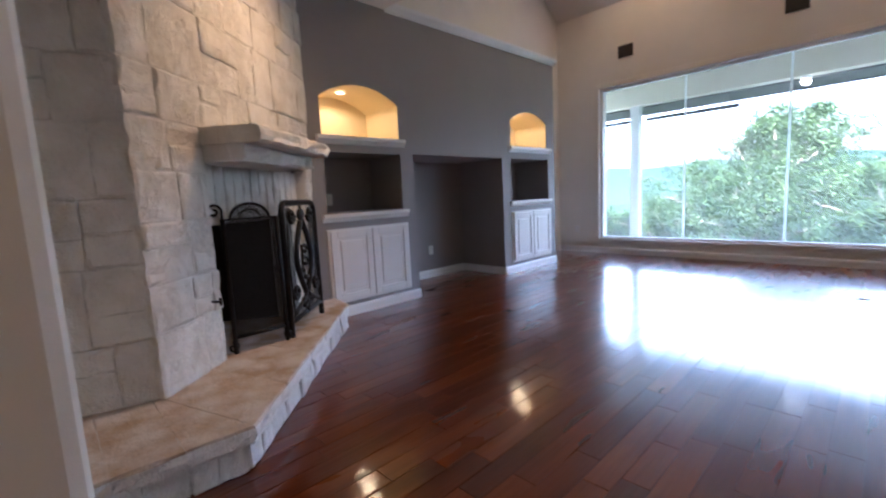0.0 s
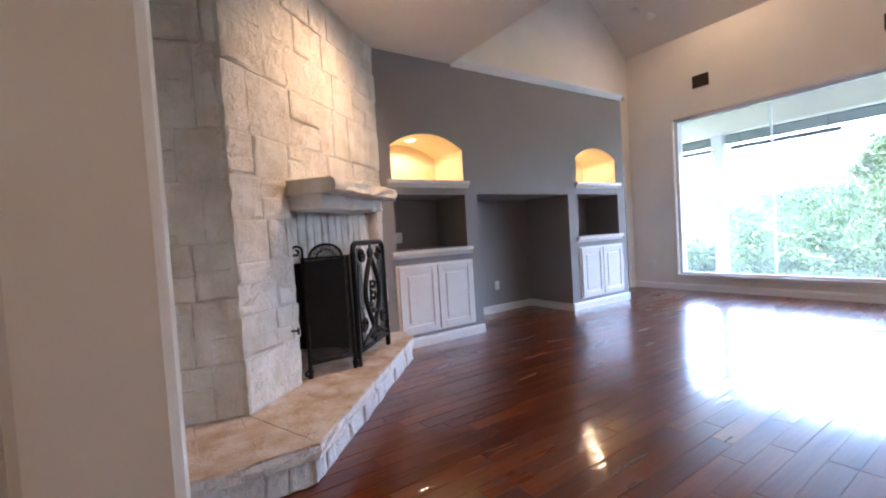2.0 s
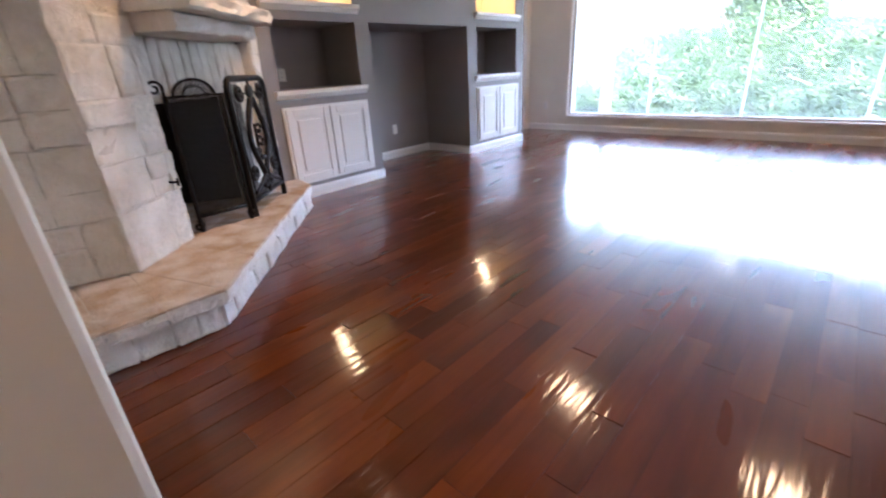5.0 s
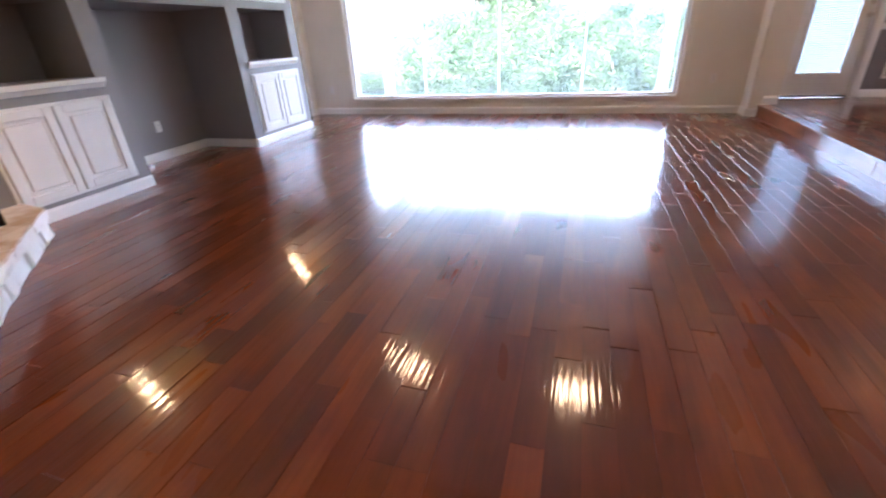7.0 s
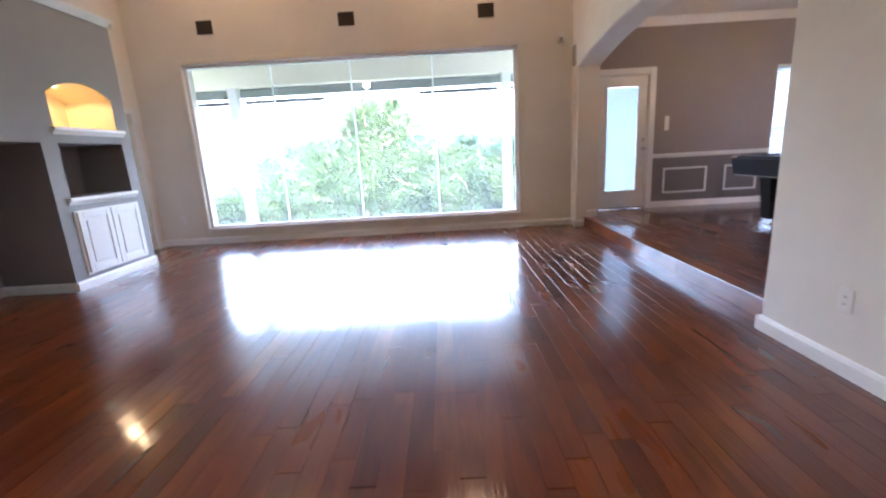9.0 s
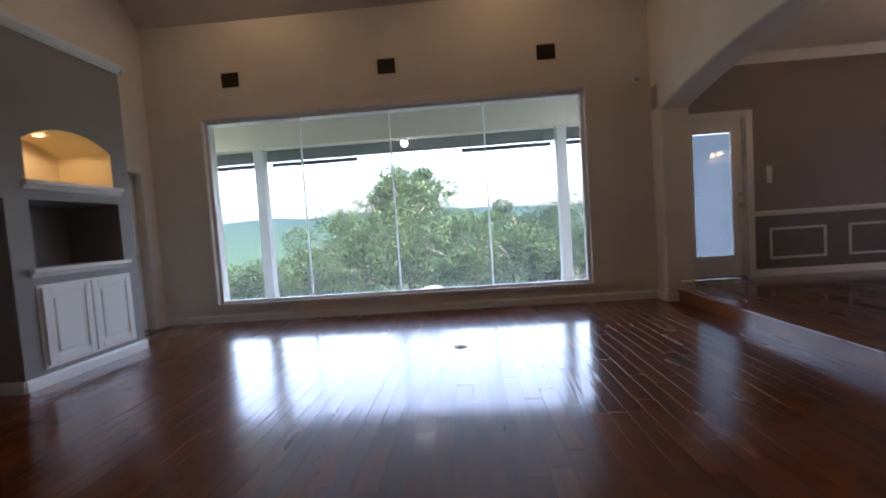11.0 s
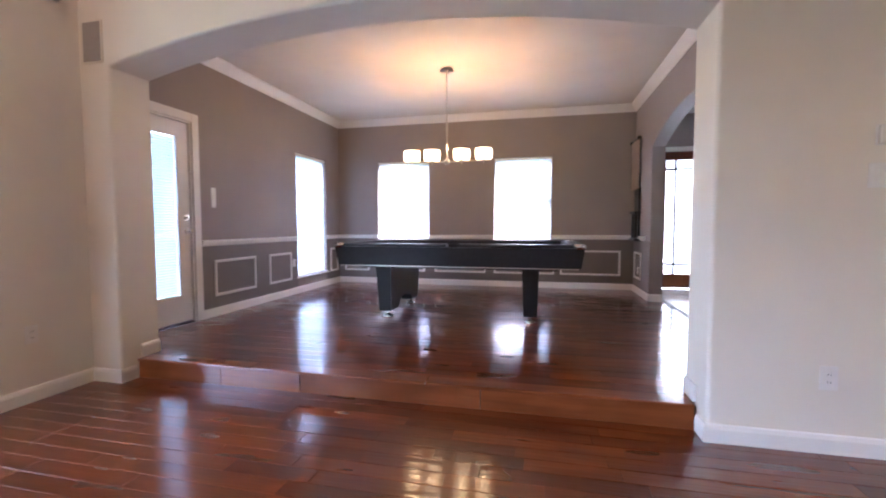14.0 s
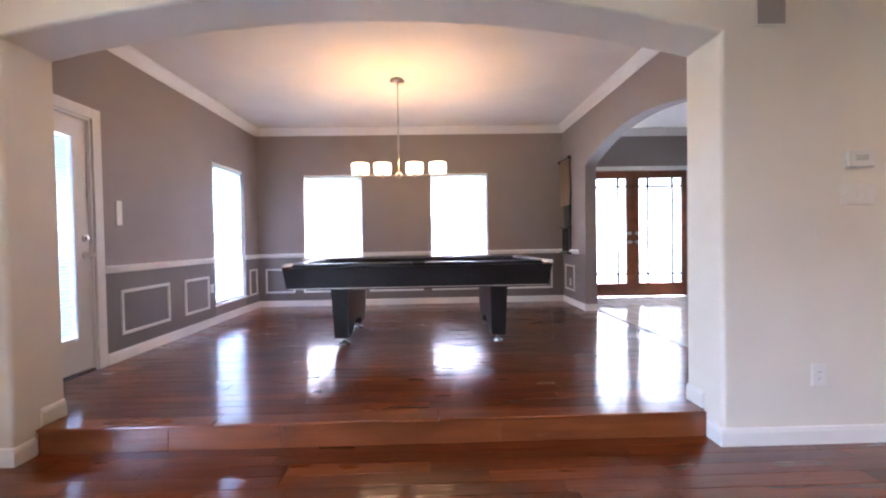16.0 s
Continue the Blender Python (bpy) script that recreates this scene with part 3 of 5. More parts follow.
structure("wainscot", bm, M_TAUPE_LOW, "darker taupe painted wall below the chair rail", "wainscot")
bm = B()
box(bm, DIN_W, DIN_W + 0.004, DIN_S + 0.005, EY0 - 0.005, DIN_Z + 0.05, 0.95)
structure("wainscot", bm, M_TAUPE_LOW, "darker taupe painted wall below the chair rail", "wainscot")


def panel_frame(axis, a, u0, u1, z0, z1, out):
    """A raised picture-frame moulding on a wall."""
    bm = B()
    w, d = 0.03, 0.016 * out
    for b in ((u0, u1, z0, z0 + w), (u0, u1, z1 - w, z1), (u0, u0 + w, z0 + w, z1 - w), (u1 - w, u1, z0 + w, z1 - w)):
        if axis == "x":
            box(bm, a, a + d, b[0], b[1], b[2], b[3], 0.005)
        else:
            box(bm, b[0], b[1], a, a + d, b[2], b[3], 0.005)
    structure("trim", bm, M_WHITE, "white rectangular panel moulding on the wainscot", "panel moulding")


for u0, u1 in ((-4.56, -3.85), (-5.37, -4.84), (-6.84, -6.56)):
    panel_frame("x", DIN_E - 0.003, u0, u1, 0.375, 0.785, -1)
for u0, u1 in ((3.35, 4.27), (4.36, 5.34), (5.48, 6.36), (6.54, 7.43), (7.57, 8.04)):
    panel_frame("y", DIN_S + 0.003, u0, u1, 0.37, 0.77, 1)
panel_frame("x", DIN_W + 0.003, -6.80, -6.36, 0.37, 0.77, 1)

# step up to the dining room
for a, b in ((3.66, 4.94), (4.944, 6.21), (6.214, 6.855), (6.859, 7.64)):
    bm = B()
    box(bm, max(a, AX0 + 0.018), min(b, AX1 - 0.018), -2.42, -2.402, 0.0, 0.13, 0.002)
    part("riser", bm, M_STEP, floor_d, "reddish wooden step riser board")
for a, b in ((3.66, 5.30), (5.304, 6.60), (6.604, 7.63)):
    bm = B()
    box(bm, max(a, AX0 + 0.02), min(b, AX1 - 0.02), -2.52, -2.385, 0.131, DIN_Z + 0.002, 0.008)
    part("nosing", bm, M_STEP, floor_d, "rounded wooden step nosing")

# ---- picture window ----
win = thing("window_1", (8.03, 1.03, WZ0), "wide white-framed picture window with four panes", "window", "", "structure")
GX = 7.95
bm = B()
for y0, y1, z0, z1 in ((WY0, WY0 + 0.05, WZ0, WZ1), (WY1 - 0.05, WY1, WZ0, WZ1), (WY0 + 0.05, WY1 - 0.05, WZ0, WZ0 + 0.045), (WY0 + 0.05, WY1 - 0.05, WZ1 - 0.05, WZ1)):
    box(bm, GX - 0.035, GX + 0.04, y0, y1, z0, z1, 0.004)
part("window_frame", bm, M_WHITE, win)
MULL = (-0.198, 1.032, 2.234)
for y in MULL:
    bm = B()
    box(bm, GX - 0.012, GX + 0.012, y - 0.011, y + 0.011, WZ0 + 0.045, WZ1 - 0.05, 0.003)
    part("glazing_bar", bm, M_SEAM, win, "thin pale glass seam")
edges = (WY0 + 0.05, *MULL, WY1 - 0.05)
for a, b in zip(edges, edges[1:]):
    bm = B()
    box(bm, GX - 0.003, GX + 0.003, a, b, WZ0 + 0.045, WZ1 - 0.05)
    ob = part("pane", bm, M_GLASS, win)
    ob.visible_shadow = False
bm = B()
box(bm, EAST - 0.03, GX - 0.035, WY0 + 0.004, WY1 - 0.004, WZ0 - 0.02, WZ0 + 0.012, 0.006)
part("window_sill", bm, M_WHITE, win)
bm = B()
for y0, y1, z0, z1 in ((WY0 - 0.07, WY0, WZ0 - 0.06, WZ1 + 0.07), (WY1, WY1 + 0.07, WZ0 - 0.06, WZ1 + 0.07), (WY0, WY1, WZ1, WZ1 + 0.07), (WY0, WY1, WZ0 - 0.06, WZ0 - 0.02)):
    box(bm, EAST - 0.014, EAST, y0, y1, z0, z1, 0.005)
part("casing", bm, M_CREAM, win, "cream painted window casing")
bm = B()
for y in (WY0 + 0.003, WY1 - 0.003):
    box(bm, EAST + 0.001, GX - 0.035, y - 0.003, y + 0.003, WZ0 + 0.012, WZ1)
box(bm, EAST + 0.001, GX - 0.035, WY0, WY1, WZ1 - 0.008, WZ1 - 0.002)
part("jamb", bm, M_WHITE, win)


# ---- shaded dining windows ----
def shaded_window(name, axis, a, u0, u1, z0, z1, inward):
    """A window in a wall hole with frame, glass, sill and a lowered pleated shade; a: the wall face."""
    cen = (a, (u0 + u1) / 2, z0) if axis == "x" else ((u0 + u1) / 2, a, z0)
    th = thing(name, cen, "tall window covered by a lowered white pleated shade", "window", "dining room windows", "structure")

    def put(nm, mat, u, v, z, zz, d0, d1, bevel=0.0, label=""):
        bm = B()
        lo, hi = sorted((a - inward * d0, a - inward * d1))
        if axis == "x":
            box(bm, lo, hi, u, v, z, zz, bevel)
        else:
            box(bm, u, v, lo, hi, z, zz, bevel)
        return part(nm, bm, mat, th, label)
    f = 0.04
    for u, v, z, zz in ((u0, u0 + f, z0, z1), (u1 - f, u1, z0, z1), (u0 + f, u1 - f, z0, z0 + f), (u0 + f, u1 - f, z1 - f, z1), (u0 + f, u1 - f, (z0 + z1) / 2 - 0.02, (z0 + z1) / 2 + 0.02)):
        put("window_frame", M_WHITE, u, v, z, zz, 0.10, 0.16, 0.004)
    g = put("pane", M_GLASS, u0 + f, u1 - f, z0 + f, z1 - f, 0.128, 0.132)
    g.visible_shadow = False
    put("head_rail", M_PLASTIC, u0 + 0.008, u1 - 0.008, z1 - 0.04, z1 - 0.003, 0.02, 0.065, 0.004)
    put("window_sill", M_WHITE, u0 - 0.03, u1 + 0.03, z0 - 0.025, z0 - 0.002, -0.03, 0.0, 0.005)
    bm = B()
    n = 44
    rows = []
    for k in range(n * 2 + 1):
        z = z1 - 0.04 - (z1 - z0 - 0.05) * k / (2 * n)
        d = a - inward * (0.042 + (0.008 if k % 2 else -0.008))
        p = [(d, u0 + 0.012, z), (d, u1 - 0.012, z)] if axis == "x" else [(u0 + 0.012, d, z), (u1 - 0.012, d, z)]
        rows.append([bm.verts.new(q) for q in p])
    for r, q in zip(rows, rows[1:]):
        bm.faces.new((r[0], r[1], q[1], q[0]))
    part("shade", bm, M_BLIND, th, "white pleated fabric shade")
    put("bottom_rail", M_PLASTIC, u0 + 0.01, u1 - 0.01, z0 + 0.002, z0 + 0.018, 0.03, 0.055, 0.003)
    return th


shaded_window("window_2", "y", DIN_S, *FW[0], 1)
shaded_window("window_3", "y", DIN_S, *FW[1], 1)
shaded_window("window_4", "x", DIN_E, *W3, -1)


def casing(parent, axis, a, u0, u1, z0, z1, out, w=0.09, mat=None):
    for u, v, z, zz in ((u0 - w, u0, z0, z1 + w), (u1, u1 + w, z0, z1 + w), (u0, u1, z1, z1 + w)):
        bm = B()
        lo, hi = sorted((a, a + out * 0.018))
        if axis == "x":
            box(bm, lo, hi, u, v, z, zz, 0.005)
        else:
            box(bm, u, v, lo, hi, z, zz, 0.005)
        part("casing", bm, mat or M_WHITE, parent)


def knob(bm, at, axis, r=0.026):
    m = Matrix.Translation(at)
    bmesh.ops.create_uvsphere(bm, u_segments=14, v_segments=10, radius=r, matrix=m)


# ---- glazed patio door in the dining room ----
door = thing("door_1", (DIN_E + 0.05, (DDY0 + DDY1) / 2, DIN_Z), "closed white full-glass patio door with an inner blind", "door", "", "structure")
casing(door, "x", DIN_E, DDY0, DDY1, DIN_Z, DDZ, -1)
LX0, LX1 = DIN_E + 0.03, DIN_E + 0.075
bm = B()
for y in (DDY0 + 0.008, DDY1 - 0.008):
    box(bm, DIN_E + 0.001, DIN_E + 0.16, y - 0.008, y + 0.008, DIN_Z, DDZ)
box(bm, DIN_E + 0.001, DIN_E + 0.16, DDY0 + 0.016, DDY1 - 0.016, DDZ - 0.016, DDZ)
part("jamb", bm, M_WHITE, door)
gy0, gy1, gz0, gz1 = -3.42, -2.92, 0.45, 2.075
bm = B()
a, b, c, d = DDY0 + 0.02, DDY1 - 0.02, DIN_Z + 0.025, DDZ - 0.02
for y0, y1, z0, z1 in ((a, gy0, c, d), (gy1, b, c, d), (gy0, gy1, c, gz0), (gy0, gy1, gz1, d)):
    box(bm, LX0, LX1, y0, y1, z0, z1)
leaf = part("leaf", bm, M_WHITE, door)
bm = B()
for y0, y1, z0, z1 in ((gy0 - 0.025, gy0 + 0.008, gz0 - 0.025, gz1 + 0.025), (gy1 - 0.008, gy1 + 0.025, gz0 - 0.025, gz1 + 0.025), (gy0 + 0.008, gy1 - 0.008, gz0 - 0.025, gz0 + 0.008), (gy0 + 0.008, gy1 - 0.008, gz1 - 0.008, gz1 + 0.025)):
    box(bm, LX0 - 0.012, LX0 + 0.004, y0, y1, z0, z1, 0.004)
part("glazing_bead", bm, M_WHITE, leaf)
bm = B()
box(bm, LX0 + 0.012, LX0 + 0.016, gy0, gy1, gz0, gz1)
ob = part("pane", bm, M_GLASS, leaf)
ob.visible_shadow = False
bm = B()
n = 60
rows = []
for k in range(2 * n + 1):
    z = gz0 + 0.01 + (gz1 - gz0 - 0.02) * k / (2 * n)
    x = LX0 + 0.026 + (0.004 if k % 2 else -0.004)
    rows.append([bm.verts.new((x, gy0 + 0.006, z)), bm.verts.new((x, gy1 - 0.006, z))])
for p, q in zip(rows, rows[1:]):
    bm.faces.new((p[0], p[1], q[1], q[0]))
part("blind", bm, M_DOORBLIND, leaf, "closed pale slatted blind inside the glass")
bm = B()
for z in (1.255, 1.115):
    cyl(bm, (LX0 - 0.006, -3.52, z), 0.030, 0.012, "x")
    if z > 1.2:
        cyl(bm, (LX0 - 0.02, -3.52, z), 0.016, 0.02, "x")
    else:
        cyl(bm, (LX0 - 0.03, -3.52, z), 0.011, 0.05, "x")
        knob(bm, (LX0 - 0.055, -3.52, z), "x")
part("door_knob", bm, M_NICKEL, leaf, "nickel knob and deadbolt")
bm = B()
box(bm, DIN_E + 0.0, DIN_E + 0.14, DDY0 + 0.02, DDY1 - 0.02, DIN_Z + 0.002, DIN_Z + 0.022, 0.004)
part("threshold", bm, M_SUB, door, "dark threshold")

# ---- white door behind the built-in, standing ajar ----
door = thing("door_2", (DX0, NORTH, 0), "white panel door standing ajar in its white casing", "door", "", "structure")
casing(door, "y", NORTH, DX0, DX1, 0.0, DZ, -1)
bm = B()
box(bm, 0.0, 0.72, 0.0, 0.038, 0.012, 2.02, 0.003)
for z0, z1 in ((0.18, 0.92), (1.05, 1.88)):
    for x0 in (0.10, 0.41):
        box(bm, x0, x0 + 0.22, -0.008, 0.0, z0, z1, 0.007)
ajar = pose(DX0 + 0.02, NORTH + 0.04, 0, 0, 0, 4.5)
bm.transform(ajar)
leaf = part("leaf", bm, M_WHITE, door)
bm = B()
cyl(bm, (0.655, -0.006, 0.97), 0.027, 0.012, "y")
cyl(bm, (0.655, -0.028, 0.97), 0.009, 0.045, "y", 12)
box(bm, 0.56, 0.665, -0.056, -0.042, 0.96, 0.98, 0.005)
bm.transform(ajar)
part("door_handle", bm, M_NICKEL, leaf, "nickel lever handle")

# ---- mahogany entry double door ----
door = thing("door_3", (1.80, FOY_Y, DIN_Z), "dark mahogany double doors with leaded frosted glass", "door", "", "structure")
casing(door, "y", FOY_Y, FX0, FX1, DIN_Z, FZ, 1, 0.07)
Y0, Y1 = FOY_Y - 0.09, FOY_Y - 0.04
for x0, x1, g0, g1 in ((FX0, 1.798, 0.985, 1.735), (1.802, FX1, 1.955, 2.64)):
    bm = B()
    z0, z1 = DIN_Z + 0.01, FZ - 0.002
    for a, b, c, d in ((x0, g0, z0, z1), (g1, x1, z0, z1), (g0, g1, z0, 0.385), (g0, g1, 2.205, z1)):
        box(bm, a, b, Y0, Y1, c, d, 0.003)
    leaf = part("leaf", bm, M_BROWNDOOR, door)
    bm = B()
    box(bm, g0, g1, Y0 + 0.022, Y0 + 0.028, 0.385, 2.205)
    part("pane", bm, M_FROST, leaf, "bright frosted glass")
    w = (g1 - g0) * 0.21
    for a in (g0 + w, g1 - w):
        bm = B()
        box(bm, a - 0.014, a + 0.014, Y0 + 0.018, Y0 + 0.040, 0.385, 2.205)
        part("glazing_bar", bm, M_LEAD, leaf)
    for z in (0.545, 2.06):
        bm = B()
        box(bm, g0, g1, Y0 + 0.019, Y0 + 0.041, z - 0.014, z + 0.014)
        part("glazing_bar", bm, M_LEAD, leaf)
    hx = 1.735 + 0.025 if x0 < 1 else 1.955 - 0.07
    bm = B()
    for z in (1.10, 1.25):
        cyl(bm, (hx + 0.02, Y1 + 0.006, z), 0.03, 0.012, "y")
    box(bm, hx - 0.02, hx + 0.06, Y1 + 0.03, Y1 + 0.045, 1.09, 1.11, 0.004)
    cyl(bm, (hx + 0.02, Y1 + 0.02, 1.10), 0.01, 0.04, "y")
    part("door_handle", bm, M_NICKEL, leaf, "nickel lever handle and lock")


# ---- built-in cabinets ----
def cabinet(x0, x1, z0, z1):
    th = thing("cabinet", ((x0 + x1) / 2, GREY_Y, z0), "white two-door cabinet set into the grey built-in", "cabinet", "built-in cabinets")
    bm = B()
    w = 0.045
    for a, b, c, d in ((x0, x1, z0, z0 + w), (x0, x1, z1 - w, z1), (x0, x0 + w, z0 + w, z1 - w), (x1 - w, x1, z0 + w, z1 - w)):
        box(bm, a, b, GREY_Y - 0.012, GREY_Y - 0.001, c, d, 0.002)
    part("face_frame", bm, M_WHITE, th)
    mid = (x0 + x1) / 2
    for a, b in ((x0 + 0.025, mid - 0.006), (mid + 0.006, x1 - 0.025)):
        bm = B()
        s, c, d, f = 0.065, z0 + 0.025, z1 - 0.02, GREY_Y - 0.034
        for p, q, r, t in ((a, a + s, c, d), (b - s, b, c, d), (a + s, b - s, c, c + s), (a + s, b - s, d - s, d)):
            box(bm, p, q, f, GREY_Y - 0.013, r, t, 0.004)
        leaf_ob = part("door", bm, M_WHITE, th, "white raised-panel cabinet door")
        bm = B()
        box(bm, a + s, b - s, f + 0.012, GREY_Y - 0.013, c + s, d - s)
        box(bm, a + s + 0.03, b - s - 0.03, f + 0.002, f + 0.013, c + s + 0.03, d - s - 0.03, 0.009)
        part("raised_panel", bm, M_WHITE, leaf_ob)
    return th


cabinet(2.83, 3.785, 0.135, 0.84)
cabinet(5.60, 6.57, 0.14, 0.84)

# ---- fireplace ----
CO, CD = Vector((1.26, 2.44)), Vector((0.772, 0.636))
CN = Vector((0.636, -0.772))


def fp(s, off):
    """Plan place at s along the chimney face and off metres in front of it."""
    p = CO + CD * s + CN * off
    return p.x, p.y


FACE = (Vector((2.74, 3.66)) - CO).length
fire = thing("fireplace", (1.9, 2.9, 0), "whitewashed rough limestone corner fireplace with raised hearth", "fireplace")
HTOP = 0.205
S0, S1 = 0.50, 1.80      # recessed firebox surround
F0, F1 = 0.56, 1.40      # firebox opening
ins = -0.012
bm = B()
prism(bm, [fp(S1, -0.6), fp(S1, ins), fp(FACE + 0.02, ins), (2.74, 4.2), (2.2, 4.2)], 0.0, LOW)
part("core", bm, M_MORTAR, fire, "pale mortar behind the stones")
bm = B()
prism(bm, [(0.6, 2.66), (1.275, 2.465), fp(S0, ins), fp(S0, -0.6), (0.6, 3.4)], 0.0, LOW)
part("core", bm, M_MORTAR, fire, "pale mortar behind the stones")
bm = B()
prism(bm, [fp(S0, -0.6), fp(S0, ins), fp(S1, ins), fp(S1, -0.6)], 1.37, LOW)
part("core", bm, M_MORTAR, fire, "pale mortar behind the stones")
bm = B()
prism(bm, [fp(S0, -0.6), fp(S0, -0.13), fp(S1, -0.13), fp(S1, -0.6)], 0.985, 1.37)
part("core", bm, M_MORTAR, fire, "pale mortar behind the stones")
bm = B()
prism(bm, [fp(F1, -0.6), fp(F1, -0.13), fp(S1, -0.13), fp(S1, -0.6)], 0.0, 0.985)
part("core", bm, M_MORTAR, fire, "pale mortar behind the stones")
bm = B()
prism(bm, [fp(S0, -0.6), fp(S0, -0.13), fp(F0, -0.13), fp(F0, -0.6)], 0.0, 0.985)
part("core", bm, M_MORTAR, fire, "pale mortar behind the stones")
bm = B()
prism(bm, [fp(S0 - 0.02, -0.64), fp(S0 - 0.02, -0.6), fp(S1 + 0.02, -0.6), fp(S1 + 0.02, -0.64)], 0.0, 1.0)
prism(bm, [fp(F0, -0.6), fp(F0, -0.16), fp(F0 + 0.004, -0.16), fp(F0 + 0.12, -0.6)], HTOP, 0.985)
prism(bm, [fp(F1 - 0.12, -0.6), fp(F1 - 0.004, -0.16), fp(F1, -0.16), fp(F1, -0.6)], HTOP, 0.985)
part("firebox", bm, M_SOOT, fire, "sooty black firebox lining")

# ---- pool table ----
TX0, TX1, TY0, TY1, TZ = 4.165, 6.76, -5.42, -4.02, DIN_Z
pool = thing("pool_table", (5.51, -4.7, TZ), "black modern pool table with chrome feet and corners", "pool table")
top = TZ + 0.83


SLOPE = 0.03
o = [(TX0, TY0), (TX1, TY0), (TX1, TY1), (TX0, TY1)]
i = [(TX0 + SLOPE, TY0 + SLOPE), (TX1 - SLOPE, TY0 + SLOPE), (TX1 - SLOPE, TY1 - SLOPE), (TX0 + SLOPE, TY1 - SLOPE)]
for k in range(4):
    bm = B()
    (ax, ay), (bx, by) = o[k], o[(k + 1) % 4]
    (cx, cy), (dx, dy) = i[k], i[(k + 1) % 4]
    mx, my = (TX0 + TX1) / 2, (TY0 + TY1) / 2
    def inn(x, y, w=0.022):
        return (x + (w if x < mx else -w), y + (w if y < my else -w))
    zt, zb = top - 0.035, top - 0.235
    v = [(ax, ay, zt), (bx, by, zt), (dx, dy, zb), (cx, cy, zb)]
    w = [(*inn(ax, ay), zt), (*inn(bx, by), zt), (*inn(dx, dy), zb), (*inn(cx, cy), zb)]
    A_ = [bm.verts.new(p) for p in v]
    C_ = [bm.verts.new(p) for p in w]
    bm.faces.new(A_)
    bm.faces.new(C_[::-1])
    for q in range(4):
        bm.faces.new((A_[q], C_[q], C_[(q + 1) % 4], A_[(q + 1) % 4]))
    bmesh.ops.recalc_face_normals(bm, faces=bm.faces)
    part("apron", bm, M_BLACK, pool)
R_ = 0.125
for x0, x1, y0, y1 in ((TX0, TX1, TY0, TY0 + R_), (TX0, TX1, TY1 - R_, TY1), (TX0, TX0 + R_, TY0 + R_, TY1 - R_), (TX1 - R_, TX1, TY0 + R_, TY1 - R_)):
    bm = B()
    if x1 - x0 > 1:
        m = (x0 + x1) / 2
        box(bm, x0 + 0.10, m - 0.06, y0, y1, top - 0.034, top, 0.008)
        box(bm, m + 0.06, x1 - 0.10, y0, y1, top - 0.034, top, 0.008)
    else:
        box(bm, x0, x1, y0, y1, top - 0.034, top, 0.008)
    part("rail", bm, M_BLACK, pool, "black rail top")
bm = B()
box(bm, TX0 + R_, TX1 - R_, TY0 + R_, TY1 - R_, top - 0.10, top - 0.06)
part("bed", bm, M_FELT, pool, "black cloth playing bed")
for x0, x1, y0, y1 in ((TX0 + R_ + 0.09, TX1 - R_ - 0.09, TY0 + R_, TY0 + R_ + 0.05), (TX0 + R_ + 0.09, TX1 - R_ - 0.09, TY1 - R_ - 0.05, TY1 - R_), (TX0 + R_, TX0 + R_ + 0.05, TY0 + R_ + 0.09, TY1 - R_ - 0.09), (TX1 - R_ - 0.05, TX1 - R_, TY0 + R_ + 0.09, TY1 - R_ - 0.09)):
    bm = B()
    box(bm, x0, x1, y0, y1, top - 0.05, top - 0.006, 0.01)
    part("cushion", bm, M_FELT, pool)
for x in (TX0 + 0.045, TX1 - 0.045):
    for y in (TY0 + 0.045, TY1 - 0.045):
        bm = B()
        cyl(bm, (x, y, top - 0.02), 0.062, 0.05, "z", 24)
        bmesh.ops.bevel(bm, geom=list(bm.edges), offset=0.006, segments=2, affect="EDGES")
        part("corner_cap", bm, M_CHROME, pool, "polished chrome corner casting", True)
bm = B()
box(bm, TX0 + 0.22, TX1 - 0.22, TY0 + 0.2, TY1 - 0.2, top - 0.275, top - 0.11)
part("under_frame", bm, M_BLACK, pool)
bm = B()
box(bm, TX0 + 0.05, TX1 - 0.05, TY1 - 0.045, TY1 - 0.033, top - 0.244, top - 0.235)
part("lower_strip", bm, M_NICKEL, pool, "thin metal strip under the apron")
LEGS = (4.675, 6.235)
for x in LEGS:
    bm = B()
    yA, yB = -4.10, -5.24
    zb, zt = TZ + 0.085, top - 0.25
    prof = [(yA, zt), (yA - 0.05, zb), (yA - 0.30, zb), (yA - 0.36, zb + 0.07), (yA - 0.44, zb + 0.11), (yB + 0.44, zb + 0.11), (yB + 0.36, zb + 0.07), (yB + 0.30, zb), (yB + 0.05, zb), (yB, zt)]
    slab(bm, prof, x - 0.068, x + 0.068, "x")
    for v in bm.verts:
        k = (v.co.z - zb) / (zt - zb)
        v.co.x += (v.co.x - x) * 0.25 * k
    part("leg", bm, M_BLACK, pool, "tapered black panel leg")
    for y in (-4.25, -5.09):
        bm = B()
        cyl(bm, (x, y, TZ + 0.011), 0.062, 0.022, "z", 24, 0.055)
        cyl(bm, (x, y, TZ + 0.028), 0.05, 0.014, "z", 24, 0.022)
        cyl(bm, (x, y, TZ + 0.06), 0.017, 0.055, "z", 16)
        part("foot", bm, M_CHROME, pool, "chrome levelling foot", True)

